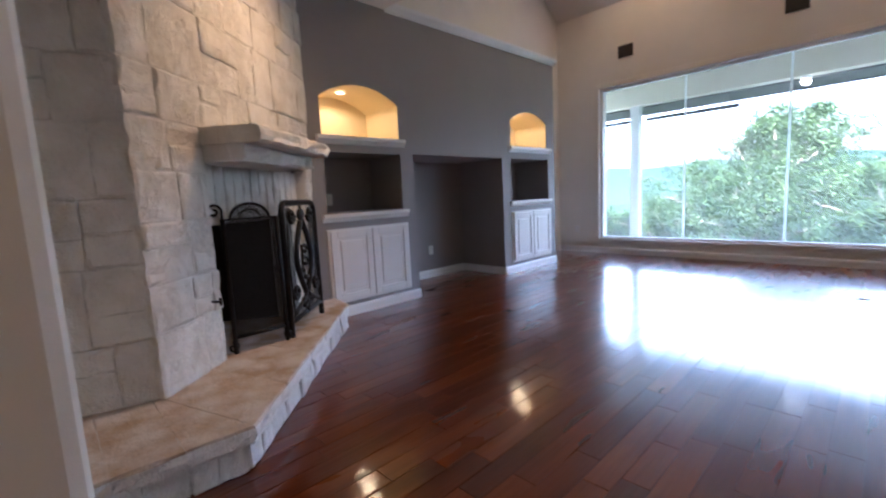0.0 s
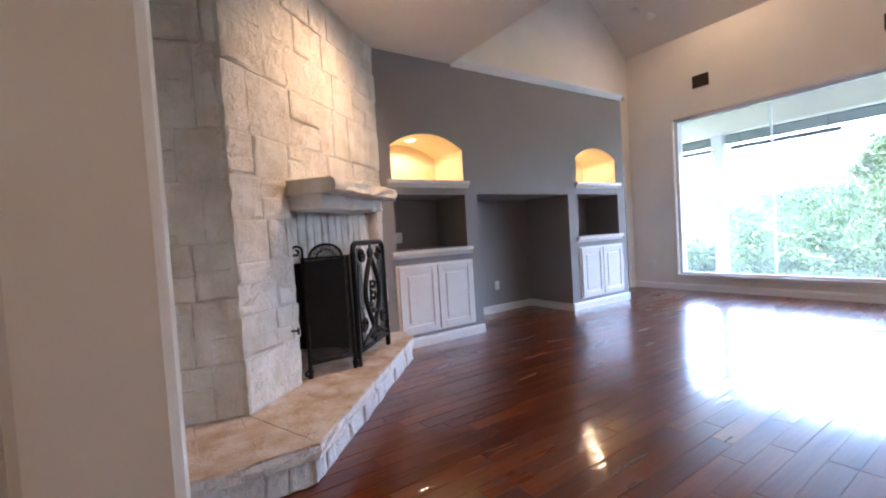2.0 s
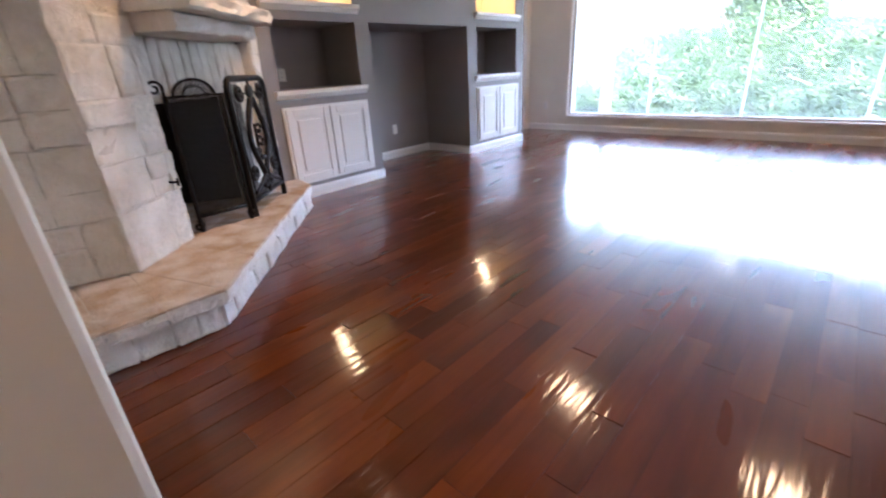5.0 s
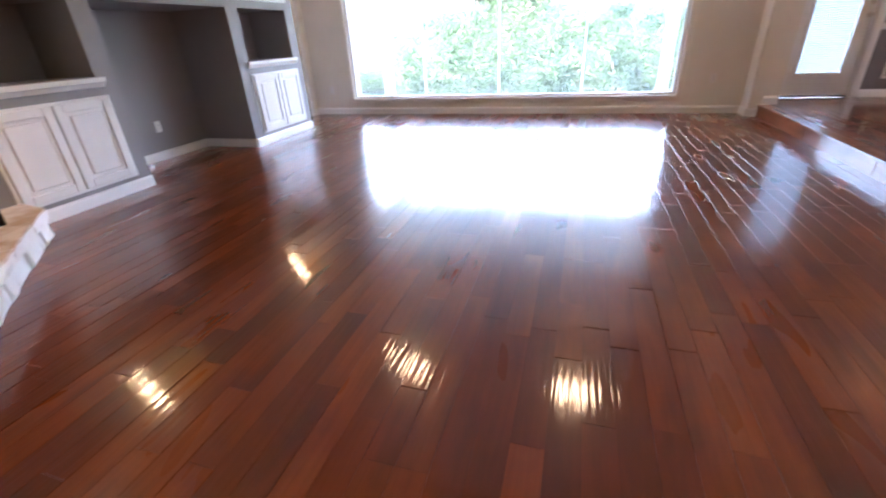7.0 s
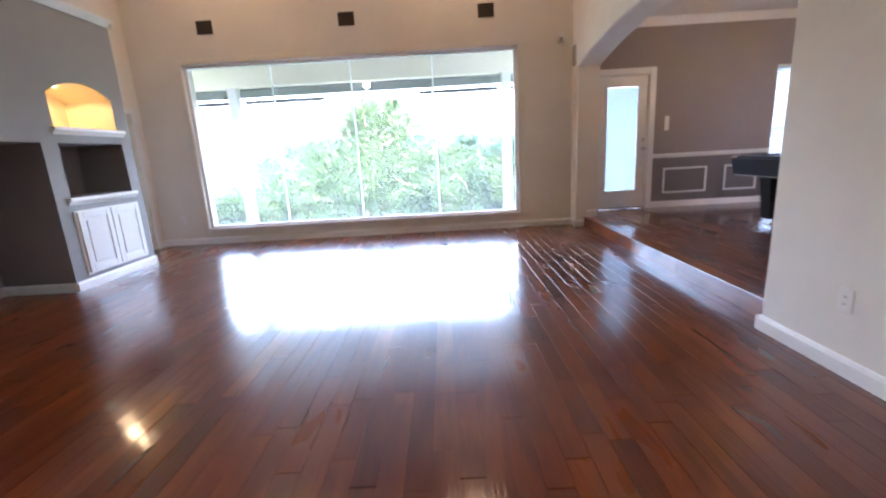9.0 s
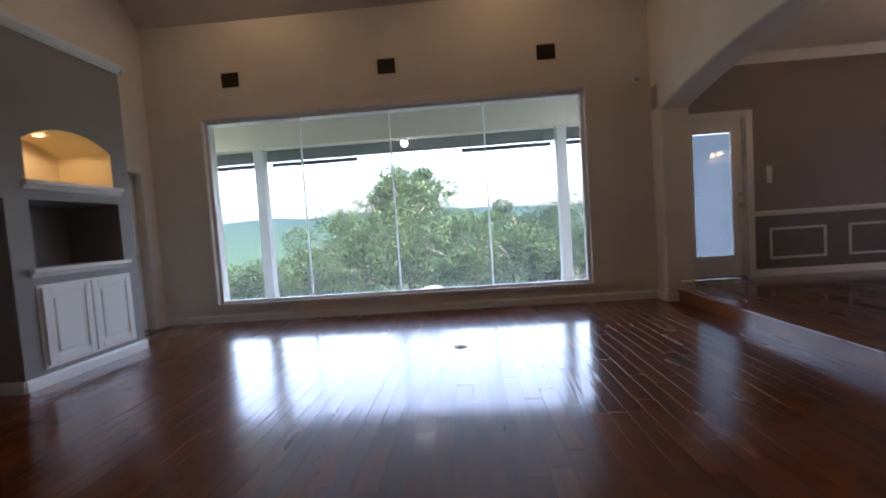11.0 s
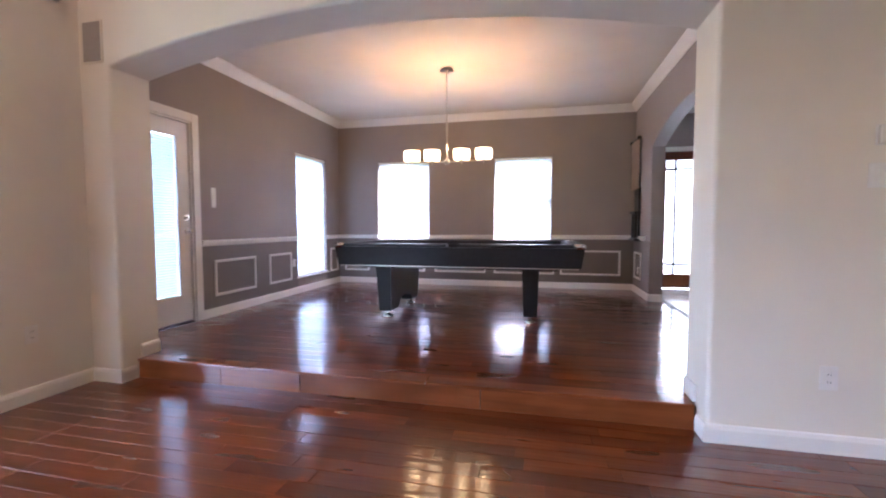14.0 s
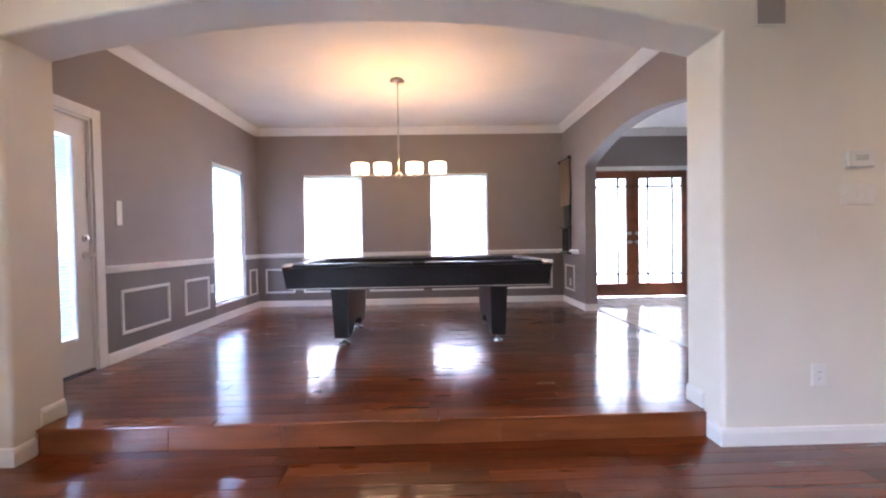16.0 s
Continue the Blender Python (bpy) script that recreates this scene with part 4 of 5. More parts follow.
# ---- chandelier ----
ch = thing("chandelier", (5.69, -4.84, DIN_C), "nickel bar chandelier with four lit opal drum shades", "chandelier")
bm = B()
cyl(bm, (5.69, -4.84, DIN_C - 0.012), 0.085, 0.024, "z", 28, 0.06)
part("canopy", bm, M_NICKEL, ch, "", True)
bm = B()
cyl(bm, (5.69, -4.84, 2.48), 0.007, 1.06, "z", 10)
cyl(bm, (5.69, -4.84, 2.32), 0.013, 0.16, "z", 12)
part("stem", bm, M_NICKEL, ch)
bm = B()
rod(bm, [(6.22, -4.84, 1.945), (5.69, -4.84, 1.935), (5.16, -4.84, 1.945)], 0.010)
part("arm", bm, M_NICKEL, ch)
bm = B()
bmesh.ops.create_uvsphere(bm, u_segments=18, v_segments=12, radius=0.038, matrix=Matrix.Translation((5.69, -4.84, 1.94)))
part("hub", bm, M_NICKEL, ch, "", True)
for cx in (6.13, 5.875, 5.51, 5.245):
    bm = B()
    n = 28
    prof = [(0.03, 1.958), (0.085, 1.955), (0.097, 1.967), (0.101, 2.0), (0.101, 2.06), (0.096, 2.078), (0.088, 2.078), (0.092, 2.06), (0.092, 1.975), (0.03, 1.968)]
    rings = [[bm.verts.new((cx + r * math.cos(2 * math.pi * k / n), -4.84 + r * math.sin(2 * math.pi * k / n), z)) for k in range(n)] for r, z in prof]
    for a, b in zip(rings, rings[1:]):
        for k in range(n):
            bm.faces.new((a[k], a[(k + 1) % n], b[(k + 1) % n], b[k]))
    bmesh.ops.recalc_face_normals(bm, faces=bm.faces)
    part("shade", bm, M_OPAL, ch, "glowing opal glass drum shade", True)
    bm = B()
    cyl(bm, (cx, -4.84, 1.95), 0.032, 0.018, "z", 16)
    cyl(bm, (cx, -4.84, 1.925), 0.008, 0.03, "z", 8)
    part("cup", bm, M_NICKEL, ch)


# ---- recessed lights, vents, switches, outlets, speakers ----
def downlight(x, y, z, tilt=0.0):
    th = thing("downlight", (x, y, z), "round white recessed ceiling light, switched on", "ceiling light", "recessed lights")
    bm = B()
    n, lo = 28, []
    for r, dz in ((0.078, 0.0), (0.075, -0.010), (0.058, -0.012), (0.052, -0.002)):
        lo.append([bm.verts.new((x + r * math.cos(2 * math.pi * k / n), y + r * math.sin(2 * math.pi * k / n), z + dz)) for k in range(n)])
    for a, b in zip(lo, lo[1:]):
        for k in range(n):
            bm.faces.new((a[k], a[(k + 1) % n], b[(k + 1) % n], b[k]))
    lean = Matrix.Translation((x, y, z)) @ Matrix.Rotation(radians(tilt), 4, "Y") @ Matrix.Translation((-x, -y, -z))
    bm.transform(lean)
    part("trim_ring", bm, M_WHITE, th, "", True)
    bm = B()
    cyl(bm, (x, y, z - 0.002), 0.052, 0.003, "z", 24)
    bm.transform(lean)
    part("lens", bm, M_BULB, th, "glowing warm lens")


# the last three are made-up fittings for the unseen hall fill lamps
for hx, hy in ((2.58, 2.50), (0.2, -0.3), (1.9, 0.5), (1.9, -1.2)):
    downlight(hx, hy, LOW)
VSLOPE = 1.37 / 1.7
downlight(6.90, 2.55, 5.05 - 0.40 * VSLOPE, 38.8)
downlight(6.93, -0.52, 5.05 - 0.43 * VSLOPE, 38.8)
for x, z in ((3.26, 2.168), (6.06, 2.183)):
    th = thing("niche_light", (x, 3.95, z), "small round recessed light in the niche top, switched on", "ceiling light", "niche lights")
    bm = B()
    cyl(bm, (x, 3.95, z - 0.006), 0.042, 0.008, "z", 24)
    part("lens", bm, M_BULB, th)
    bm = B()
    n = 24
    a = [bm.verts.new((x + 0.043 * math.cos(2 * math.pi * k / n), 3.95 + 0.043 * math.sin(2 * math.pi * k / n), z - 0.011)) for k in range(n)]
    b = [bm.verts.new((x + 0.058 * math.cos(2 * math.pi * k / n), 3.95 + 0.058 * math.sin(2 * math.pi * k / n), z - 0.004)) for k in range(n)]
    for k in range(n):
        bm.faces.new((a[k], a[(k + 1) % n], b[(k + 1) % n], b[k]))
    part("trim_ring", bm, M_WHITE, th)


def vent(y, z):
    th = thing("wall_vent", (EAST, y, z), "small brown louvred air vent high on the wall", "vent", "wall vents")
    w, h = 0.232, 0.185
    bm = B()
    box(bm, EAST - 0.004, EAST - 0.001, y - w / 2 + 0.01, y + w / 2 - 0.01, z - h / 2 + 0.01, z + h / 2 - 0.01)
    part("backing", bm, M_SLOT, th)
    bm = B()
    for a, b, c, d in ((-w / 2, w / 2, -h / 2, -h / 2 + 0.02), (-w / 2, w / 2, h / 2 - 0.02, h / 2), (-w / 2, -w / 2 + 0.02, -h / 2 + 0.02, h / 2 - 0.02), (w / 2 - 0.02, w / 2, -h / 2 + 0.02, h / 2 - 0.02)):
        box(bm, EAST - 0.014, EAST - 0.001, y + a, y + b, z + c, z + d, 0.003)
    part("frame", bm, M_VENT, th)
    for k in range(8):
        zz = z - h / 2 + 0.03 + k * (h - 0.06) / 7
        bm = B()
        box(bm, -0.008, 0.0, -w / 2 + 0.02, w / 2 - 0.02, -0.006, 0.006)
        bm.transform(Matrix.Translation((EAST - 0.004, y, zz)) @ Matrix.Rotation(radians(30), 4, "Y"))
        part("slat", bm, M_VENT, th)


for y in (3.073, 1.003, -1.023):
    vent(y, 3.195)


def plate(name, label, cat, axis, a, u, z, w, h, out, kind="outlet", gangs=1):
    """A wall plate with sockets or rockers; a: the wall face, out: +1 or -1 along axis."""
    at = (a, u, z) if axis == "x" else (u, a, z)
    th = thing(name, at, label, cat)

    def bx(u0, u1, z0, z1, d0, d1, bevel):
        bm = B()
        lo, hi = sorted((a + out * d0, a + out * d1))
        if axis == "x":
            return box(bm, lo, hi, u + u0, u + u1, z + z0, z + z1, bevel)
        return box(bm, u + u0, u + u1, lo, hi, z + z0, z + z1, bevel)
    part("plate", bx(-w / 2, w / 2, -h / 2, h / 2, 0.0005, 0.007, 0.003), M_PLASTIC, th)
    if kind == "outlet":
        for dz in (-0.02, 0.02):
            p = part("socket", bx(-0.015, 0.015, dz - 0.013, dz + 0.013, 0.007, 0.0095, 0.001), M_PLASTIC, th)
            for du in (-0.006, 0.006):
                part("slot", bx(du - 0.0012, du + 0.0012, dz - 0.005, dz + 0.005, 0.0095, 0.010, 0), M_SLOT, p)
    elif kind == "switch":
        for g in range(gangs):
            c = (g - (gangs - 1) / 2) * 0.046
            part("rocker", bx(c - 0.014, c + 0.014, -0.032, 0.032, 0.007, 0.011, 0.002), M_PLASTIC, th)
    else:
        part("cover", bx(-w / 2 + 0.006, w / 2 - 0.006, -h / 2 + 0.006, h / 2 - 0.006, 0.007, 0.028, 0.005), M_PLASTIC, th)
        part("display", bx(-w * 0.22, w * 0.22, -h * 0.1, h * 0.22, 0.028, 0.0285, 0), M_VENT if kind == "dark" else M_DISPLAY, th)
    return th


M_DISPLAY = plain("pale_display", (0.55, 0.57, 0.55), 0.3)
plate("wall_outlet", "white double outlet on the cream wall", "outlet", "y", SOUTH, 3.15, 0.39, 0.082, 0.125, 1)
plate("wall_outlet", "white double outlet in the grey recess", "outlet", "y", 4.44, 4.80, 0.37, 0.078, 0.12, -1)
plate("wall_outlet", "white double outlet at the back of the shelf", "outlet", "y", BK, 3.20, 1.115, 0.078, 0.12, -1)
plate("wall_outlet", "cream outlet beside the picture window", "outlet", "x", EAST, 3.93, 0.40, 0.078, 0.12, -1)
plate("wall_outlet", "white double outlet inside the wainscot panel", "outlet", "x", DIN_W + 0.004, -6.56, 0.50, 0.07, 0.115, 1)
plate("light_switch", "white three-rocker switch plate on the cream wall", "light switch", "y", SOUTH, 2.928, 1.407, 0.20, 0.12, 1, "switch", 3)
plate("thermostat", "white thermostat above the light switches", "thermostat", "y", SOUTH, 2.925, 1.60, 0.16, 0.10, 1, "therm")
plate("light_switch", "tall white remote holder beside the patio door", "light switch", "x", DIN_E, -3.87, 1.485, 0.07, 0.22, -1, "switch", 1)
plate("wall_outlet", "white outlet on the wainscot by the window", "outlet", "x", DIN_E - 0.004, -5.44, 0.62, 0.07, 0.115, -1)


def wall_speaker(u, z):
    th = thing("wall_speaker", (u, SOUTH, z), "pale grey speaker grille set high in the wall", "speaker", "wall speakers")
    bm = B()
    box(bm, u - 0.09, u + 0.09, SOUTH, SOUTH + 0.012, z - 0.15, z + 0.15, 0.006)
    part("frame", bm, M_CREAM, th)
    bm = B()
    box(bm, u - 0.078, u + 0.078, SOUTH + 0.012, SOUTH + 0.016, z - 0.138, z + 0.138, 0.002)
    part("grille", bm, M_GRILLE, th, "pale grey mesh grille")


M_GRILLE = plain("grey_speaker_mesh", (0.33, 0.31, 0.29), 0.7, 0, 0.3, 400, 0.3)
wall_speaker(3.427, 2.488)
wall_speaker(7.74, 2.49)

plate("wall_outlet", "cream outlet on the wall under the window corner", "outlet", "x", EAST, -1.885, 0.45, 0.078, 0.12, -1)
th = thing("motion_sensor", (EAST, -2.10, 2.765), "small white motion sensor high in the wall corner", "sensor")
bm = B()
box(bm, EAST - 0.05, EAST - 0.001, -2.14, -2.06, 2.71, 2.82, 0.012)
part("body", bm, M_PLASTIC, th)
bm = B()
box(bm, EAST - 0.056, EAST - 0.049, -2.125, -2.075, 2.725, 2.765, 0.004)
part("lens", bm, M_GRILLE, th)

# round cover plate in the floor
th = thing("floor_outlet", (6.14, 0.23, 0.0), "round brass floor outlet cover in the hardwood", "floor outlet")
bm = B()
cyl(bm, (6.14, 0.23, 0.003), 0.065, 0.006, "z", 32, 0.06)
part("cover", bm, M_BRASS, th, "", True)
bm = B()
cyl(bm, (6.14, 0.23, 0.007), 0.03, 0.003, "z", 24)
part("cap", bm, M_BRASS, th, "", True)

# smoke detectors on the sloping ceiling
for x, y in ((7.32, 3.72), (7.45, 3.55)):
    z = 5.05 - (x - 6.5) * 1.37 / 1.7
    th = thing("smoke_detector", (x, y, z), "round white smoke detector on the sloping ceiling", "smoke detector", "smoke detectors")
    bm = B()
    cyl(bm, (0, 0, -0.018), 0.05, 0.036, "z", 24, 0.062)
    bm.transform(pose(x, y, z, 0, 38.8, 0))
    part("body", bm, M_PLASTIC, th, "", True)

# curtain panel with a dark hanging on the dining wall
th = thing("curtain", (DIN_W, -6.62, 2.42), "beige curtain panel on a short dark rod", "curtain")
bm = B()
rod(bm, [(DIN_W + 0.06, -6.88, 2.42), (DIN_W + 0.06, -6.40, 2.42)], 0.014)
for y in (-6.88, -6.40):
    bmesh.ops.create_uvsphere(bm, u_segments=12, v_segments=8, radius=0.028, matrix=Matrix.Translation((DIN_W + 0.06, y, 2.42)))
rod(bm, [(DIN_W + 0.001, -6.64, 2.40), (DIN_W + 0.06, -6.64, 2.40)], 0.008)
part("rod", bm, M_LEAD, th, "dark curtain rod")
bm = B()
cols = []
for k in range(41):
    y = -6.83 + 0.38 * k / 40
    d = DIN_W + 0.055 + 0.018 * math.sin(k * 1.25)
    cols.append([bm.verts.new((d, y + 0.02 * (2.4 - z) * math.sin(k), z)) for z in (2.41, 2.0, 1.70)])
for a, b in zip(cols, cols[1:]):
    for q in range(2):
        bm.faces.new((a[q], b[q], b[q + 1], a[q + 1]))
bmesh.ops.solidify(bm, geom=list(bm.faces), thickness=0.004)
part("panel", bm, M_CURTAIN, th, "gathered beige cloth", True)
th = thing("cue_rack", (DIN_W, -6.62, 0.93), "dark wall-mounted rack below the curtain", "rack")
bm = B()
box(bm, DIN_W + 0.002, DIN_W + 0.03, -6.78, -6.50, 1.0, 1.72, 0.006)
part("back_board", bm, M_BLACK, th)
for z in (0.94, 1.34):
    bm = B()
    box(bm, DIN_W + 0.002, DIN_W + 0.09, -6.82, -6.46, z, z + 0.035, 0.006)
    part("shelf", bm, M_BLACK, th)
for k, y in enumerate((-6.74, -6.67, -6.60, -6.53)):
    bm = B()
    cyl(bm, (DIN_W + 0.055, y, 1.16), 0.022, 0.36, "z", 12, 0.016)
    part("bottle_holder", bm, M_LEAD if k % 2 else M_BLACK, th)

# gas valve key in the chimney face
th = thing("gas_valve", (*fp(0.415, 0.0), 0.575), "small dark gas valve key in the stone", "valve")
bm = B()
a = Vector((*fp(0.415, 0.0), 0.575))
b = Vector((*fp(0.415, 0.05), 0.575))
rod(bm, [a, b], 0.007)
rod(bm, [b - Vector((0, 0, 0.022)), b + Vector((0, 0, 0.022))], 0.007)
part("key", bm, M_IRON, th)


# ---- folding fireplace screen ----
screen = thing("fireplace_screen", (2.05, 2.85, HTOP), "black wrought-iron folding fireplace screen with scrolls", "fireplace screen")


def on_panel(p0, p1):
    p0, p1 = Vector((*p0, 0)), Vector((*p1, 0))
    d = (p1 - p0)
    length = d.length
    d = d / length
    n = Vector((d.y, -d.x, 0))

    def at(u, z, o=0.0):
        return p0 + d * u + n * o + Vector((0, 0, z))
    return at, length


def scroll(at, u, z, r, turns, start, sgn, o=0.0):
    pts = []
    steps = int(28 * turns)
    for k in range(steps + 1):
        a = start + sgn * 2 * math.pi * turns * k / steps
        rr = r * (1 - 0.8 * k / steps)
        pts.append(at(u + rr * math.cos(a), z + rr * math.sin(a), o))
    return pts


def mesh_sheet(bm, at, u0, u1, z0, z1):
    """Fine woven wire: crossed thin strips."""
    for k in range(int((u1 - u0) / 0.006)):
        u = u0 + 0.006 * k
        v = [bm.verts.new(at(u + a, z)) for a, z in ((0, z0), (0.0036, z0), (0.0036, z1), (0, z1))]
        bm.faces.new(v)
    for k in range(int((z1 - z0) / 0.006)):
        z = z0 + 0.006 * k
        v = [bm.verts.new(at(u, z + a, 0.0006)) for u, a in ((u0, 0), (u1, 0), (u1, 0.0036), (u0, 0.0036))]
        bm.faces.new(v)


def screen_panel(p0, p1, z0, z1, arched, ornate):
    at, L = on_panel(p0, p1)
    bm = B()
    r = 0.021 if arched else 0.015
    if arched:
        c = 0.07
        pts = [at(0.02, z0)] + [at(0.02, z1 - c)]
        pts += [at(0.02 + c - c * math.cos(a), z1 - c + c * math.sin(a)) for a in (0.4, 0.8, 1.2, 1.57)]
        pts += [at(L - 0.02 - c + c * math.sin(a), z1 - c + c * math.cos(a)) for a in (0, 0.4, 0.8, 1.2, 1.57)]
        pts += [at(L - 0.02, z0)]
        rod(bm, pts, r)
    else:
        rod(bm, [at(0.015, z0), at(0.015, z1), at(L - 0.015, z1), at(L - 0.015, z0)], r)
    rod(bm, [at(0.015, z0 + 0.10), at(L - 0.015, z0 + 0.10)], r * 0.8)
    frame_ob = part("panel_frame", bm, M_IRON, screen, "black iron bar frame", True)
    if not ornate:
        bm = B()
        mesh_sheet(bm, at, 0.03, L - 0.03, z0 + 0.10, z1)
        part("wire_mesh", bm, M_IRON, frame_ob, "fine black wire mesh")
        bm = B()
        for k in range(24):
            a = -0.32 + 0.64 * k / 23
            top = 0.088 * math.sqrt(max(0.0, 1 - (a / 0.33) ** 2))
            mesh_sheet(bm, at, L * (0.5 + a) - 0.006, L * (0.5 + a) + 0.001, z1, z1 + top)
        part("arched_mesh", bm, M_IRON, frame_ob, "fine black wire mesh under the arch")
    else:
        bm = B()
        mesh_sheet(bm, at, 0.03, L / 2 - 0.15, z0 + 0.10, z1 - 0.03)
        mesh_sheet(bm, at, L / 2 + 0.15, L - 0.03, z0 + 0.10, z1 - 0.03)
        mesh_sheet(bm, at, L / 2 - 0.15, L / 2 + 0.15, z0 + 0.10, z0 + 0.20)
        part("wire_mesh", bm, M_IRON, frame_ob, "fine black wire mesh")
    for u, s in ((0.0, -1), (L, 1)):
        bm = B()
        rod(bm, [at(u + (0.015 if s < 0 else -0.015), z0 + 0.06)] + scroll(at, u + s * 0.0, z0 + 0.042, 0.034, 1.2, math.pi / 2, s), 0.008)
        part("scroll_foot", bm, M_IRON, frame_ob, "", True)
    if not arched:
        bm = B()
        rod(bm, [at(L * 0.35 + L * 0.33 * math.cos(a) + L * 0.15, z1 + 0.09 * math.sin(a)) for a in [math.pi * k / 14 for k in range(15)]], 0.008)
        rod(bm, [at(L * 0.35 + L * 0.18 * math.cos(a) + L * 0.15, z1 + 0.055 * math.sin(a)) for a in [math.pi * k / 14 for k in range(15)]], 0.005)
        rod(bm, [at(0.015, z1 - 0.02), at(0.015, z1 + 0.03)] + scroll(at, -0.025, z1 + 0.05, 0.042, 1.3, 0, 1), 0.008)
        part("top_scroll", bm, M_IRON, frame_ob, "", True)
    if ornate:
        m = L / 2
        zc = (z0 + z1) / 2 + 0.06
        bm = B()
        for s in (-1, 1):
            rod(bm, [at(m + s * (0.02 + 0.12 * math.sin(math.pi * k / 20) ** 1.2), zc + 0.26 - 0.52 * k / 20, 0.012) for k in range(21)], 0.020)
            rod(bm, [at(m + s * (0.02 + 0.22 * k / 12), zc - 0.26 - 0.10 * (k / 12) ** 0.6, 0.012) for k in range(13)], 0.014)
            rod(bm, scroll(at, m + s * 0.17, zc + 0.30, 0.055, 1.4, 0 if s < 0 else math.pi, s, 0.012), 0.014)
            rod(bm, scroll(at, m + s * 0.19, zc - 0.22, 0.055, 1.4, math.pi if s < 0 else 0, -s, 0.012), 0.014)
            rod(bm, scroll(at, m + s * 0.055, zc - 0.33, 0.045, 1.3, math.pi if s < 0 else 0, s, 0.012), 0.014)
            rod(bm, [at(m + s * 0.25, z0 + 0.12, 0.012), at(m + s * 0.27, zc, 0.012), at(m + s * 0.25, z1 - 0.14, 0.012)], 0.006)
        rod(bm, [at(m, z1 - 0.02, 0.012), at(m, zc + 0.26, 0.012)], 0.010)
        rod(bm, [at(m, zc - 0.26, 0.012), at(m, z0 + 0.10, 0.012)], 0.010)
        for zz, hw, hh in ((z1 - 0.085, 0.06, 0.05), (zc - 0.15, 0.05, 0.022), (zc - 0.36, 0.03, 0.03)):
            lump = bmesh.ops.create_icosphere(bm, subdivisions=2, radius=1.0)["verts"]
            for v in lump:
                v.co = at(m + v.co.x * hw, zz + v.co.z * hh, 0.012 + v.co.y * 0.02)
        part("scrollwork", bm, M_IRON, frame_ob, "curled wrought-iron scrollwork", True)
        bm = B()
        rod(bm, [at(m - 0.045, zc - 0.08, 0.014), at(m - 0.035, zc + 0.09, 0.014)], 0.011)
        rod(bm, scroll(at, m + 0.02, zc + 0.045, 0.045, 0.9, math.pi * 0.8, -1, 0.014), 0.010)
        rod(bm, scroll(at, m + 0.02, zc - 0.045, 0.048, 0.9, math.pi * 0.8, -1, 0.014), 0.010)
        rod(bm, scroll(at, m - 0.05, zc - 0.09, 0.035, 1.0, 0, -1, 0.014), 0.010)
        part("initial", bm, M_IRON, frame_ob, "curled iron ornament", True)


screen_panel((1.70, 2.83), (2.05, 2.83), HTOP, 1.02, False, False)
screen_panel((2.06, 2.83), (2.53, 3.28), HTOP, 1.10, True, True)

# ---- porch ----
bm = B()
box(bm, 8.155, 10.2, -4.5, 7.0, -0.4, -0.05)
structure("porch_floor", bm, M_SLAB, "plain concrete porch floor", "porch floor")
bm = B()
box(bm, 8.155, 9.49, -2.5, 7.0, 3.04, 3.14)
structure("porch_ceiling", bm, M_PORCHWHITE, "white boarded porch ceiling", "ceiling")
bm = B()
box(bm, 9.49, 9.71, -2.5, 7.0, 2.62, 3.16, 0.01)
structure("porch_beam", bm, M_PORCH, "cream painted porch beam", "beam")
bm = B()
for a, b in ((9.712, 9.99), (10.0, 10.27), (10.28, 10.55)):
    box(bm, a, b, -2.5, 7.0, 2.60, 2.63)
box(bm, 10.55, 10.60, -2.5, 7.0, 2.575, 2.80)
slab(bm, [(9.0, 3.16), (10.62, 2.78), (10.62, 2.83), (9.0, 3.24)], -2.5, 7.0, "y")
structure("porch_roof", bm, M_SOFFIT, "grey weathered porch eave boards", "roof")
for y in (3.595, -1.54):
    th = thing("porch_post", (9.6, y, -0.05), "white square porch post with plinth and cap", "post", "porch posts")
    bm = B()
    box(bm, 9.515, 9.685, y - 0.082, y + 0.082, 0.15, 2.52, 0.006)
    part("shaft", bm, M_POST, th)
    bm = B()
    box(bm, 9.505, 9.695, y - 0.092, y + 0.092, -0.05, 0.15, 0.008)
    part("plinth", bm, M_POST, th)
    bm = B()
    box(bm, 9.508, 9.692, y - 0.089, y + 0.089, 2.52, 2.62, 0.006)
    part("cap", bm, M_POST, th)
# made-up dark rolls on cords, standing in for the eave's overhang lines
for y0, y1 in ((1.95, 3.48), (3.72, 6.0), (-1.42, 0.11), (-2.5, -1.66)):
    th = thing("eave_line_roll", (9.82, (y0 + y1) / 2, 2.36), "made-up dark roll standing in for the eave's overhang lines", "outdoor shade", "porch shades")
    bm = B()
    cyl(bm, (9.82, (y0 + y1) / 2, 2.385), 0.038, y1 - y0, "y", 14)
    part("roll", bm, M_SLOT, th, "", True)
    for y in (y0 + 0.15, y1 - 0.15):
        bm = B()
        rod(bm, [(9.82, y, 2.42), (9.82, y, 2.60)], 0.006)
        part("cord", bm, M_SLOT, th)
th = thing("porch_light", (9.36, 1.06, 2.62), "white globe porch light under the beam", "porch light")
bm = B()
cyl(bm, (9.60, 1.07, 2.60), 0.07, 0.04, "z", 20)
part("base", bm, M_PORCHWHITE, th)
bm = B()
bmesh.ops.create_uvsphere(bm, u_segments=18, v_segments=12, radius=0.06, matrix=Matrix.Translation((9.60, 1.07, 2.54)) @ Matrix.Diagonal((1, 1, 0.85, 1)))
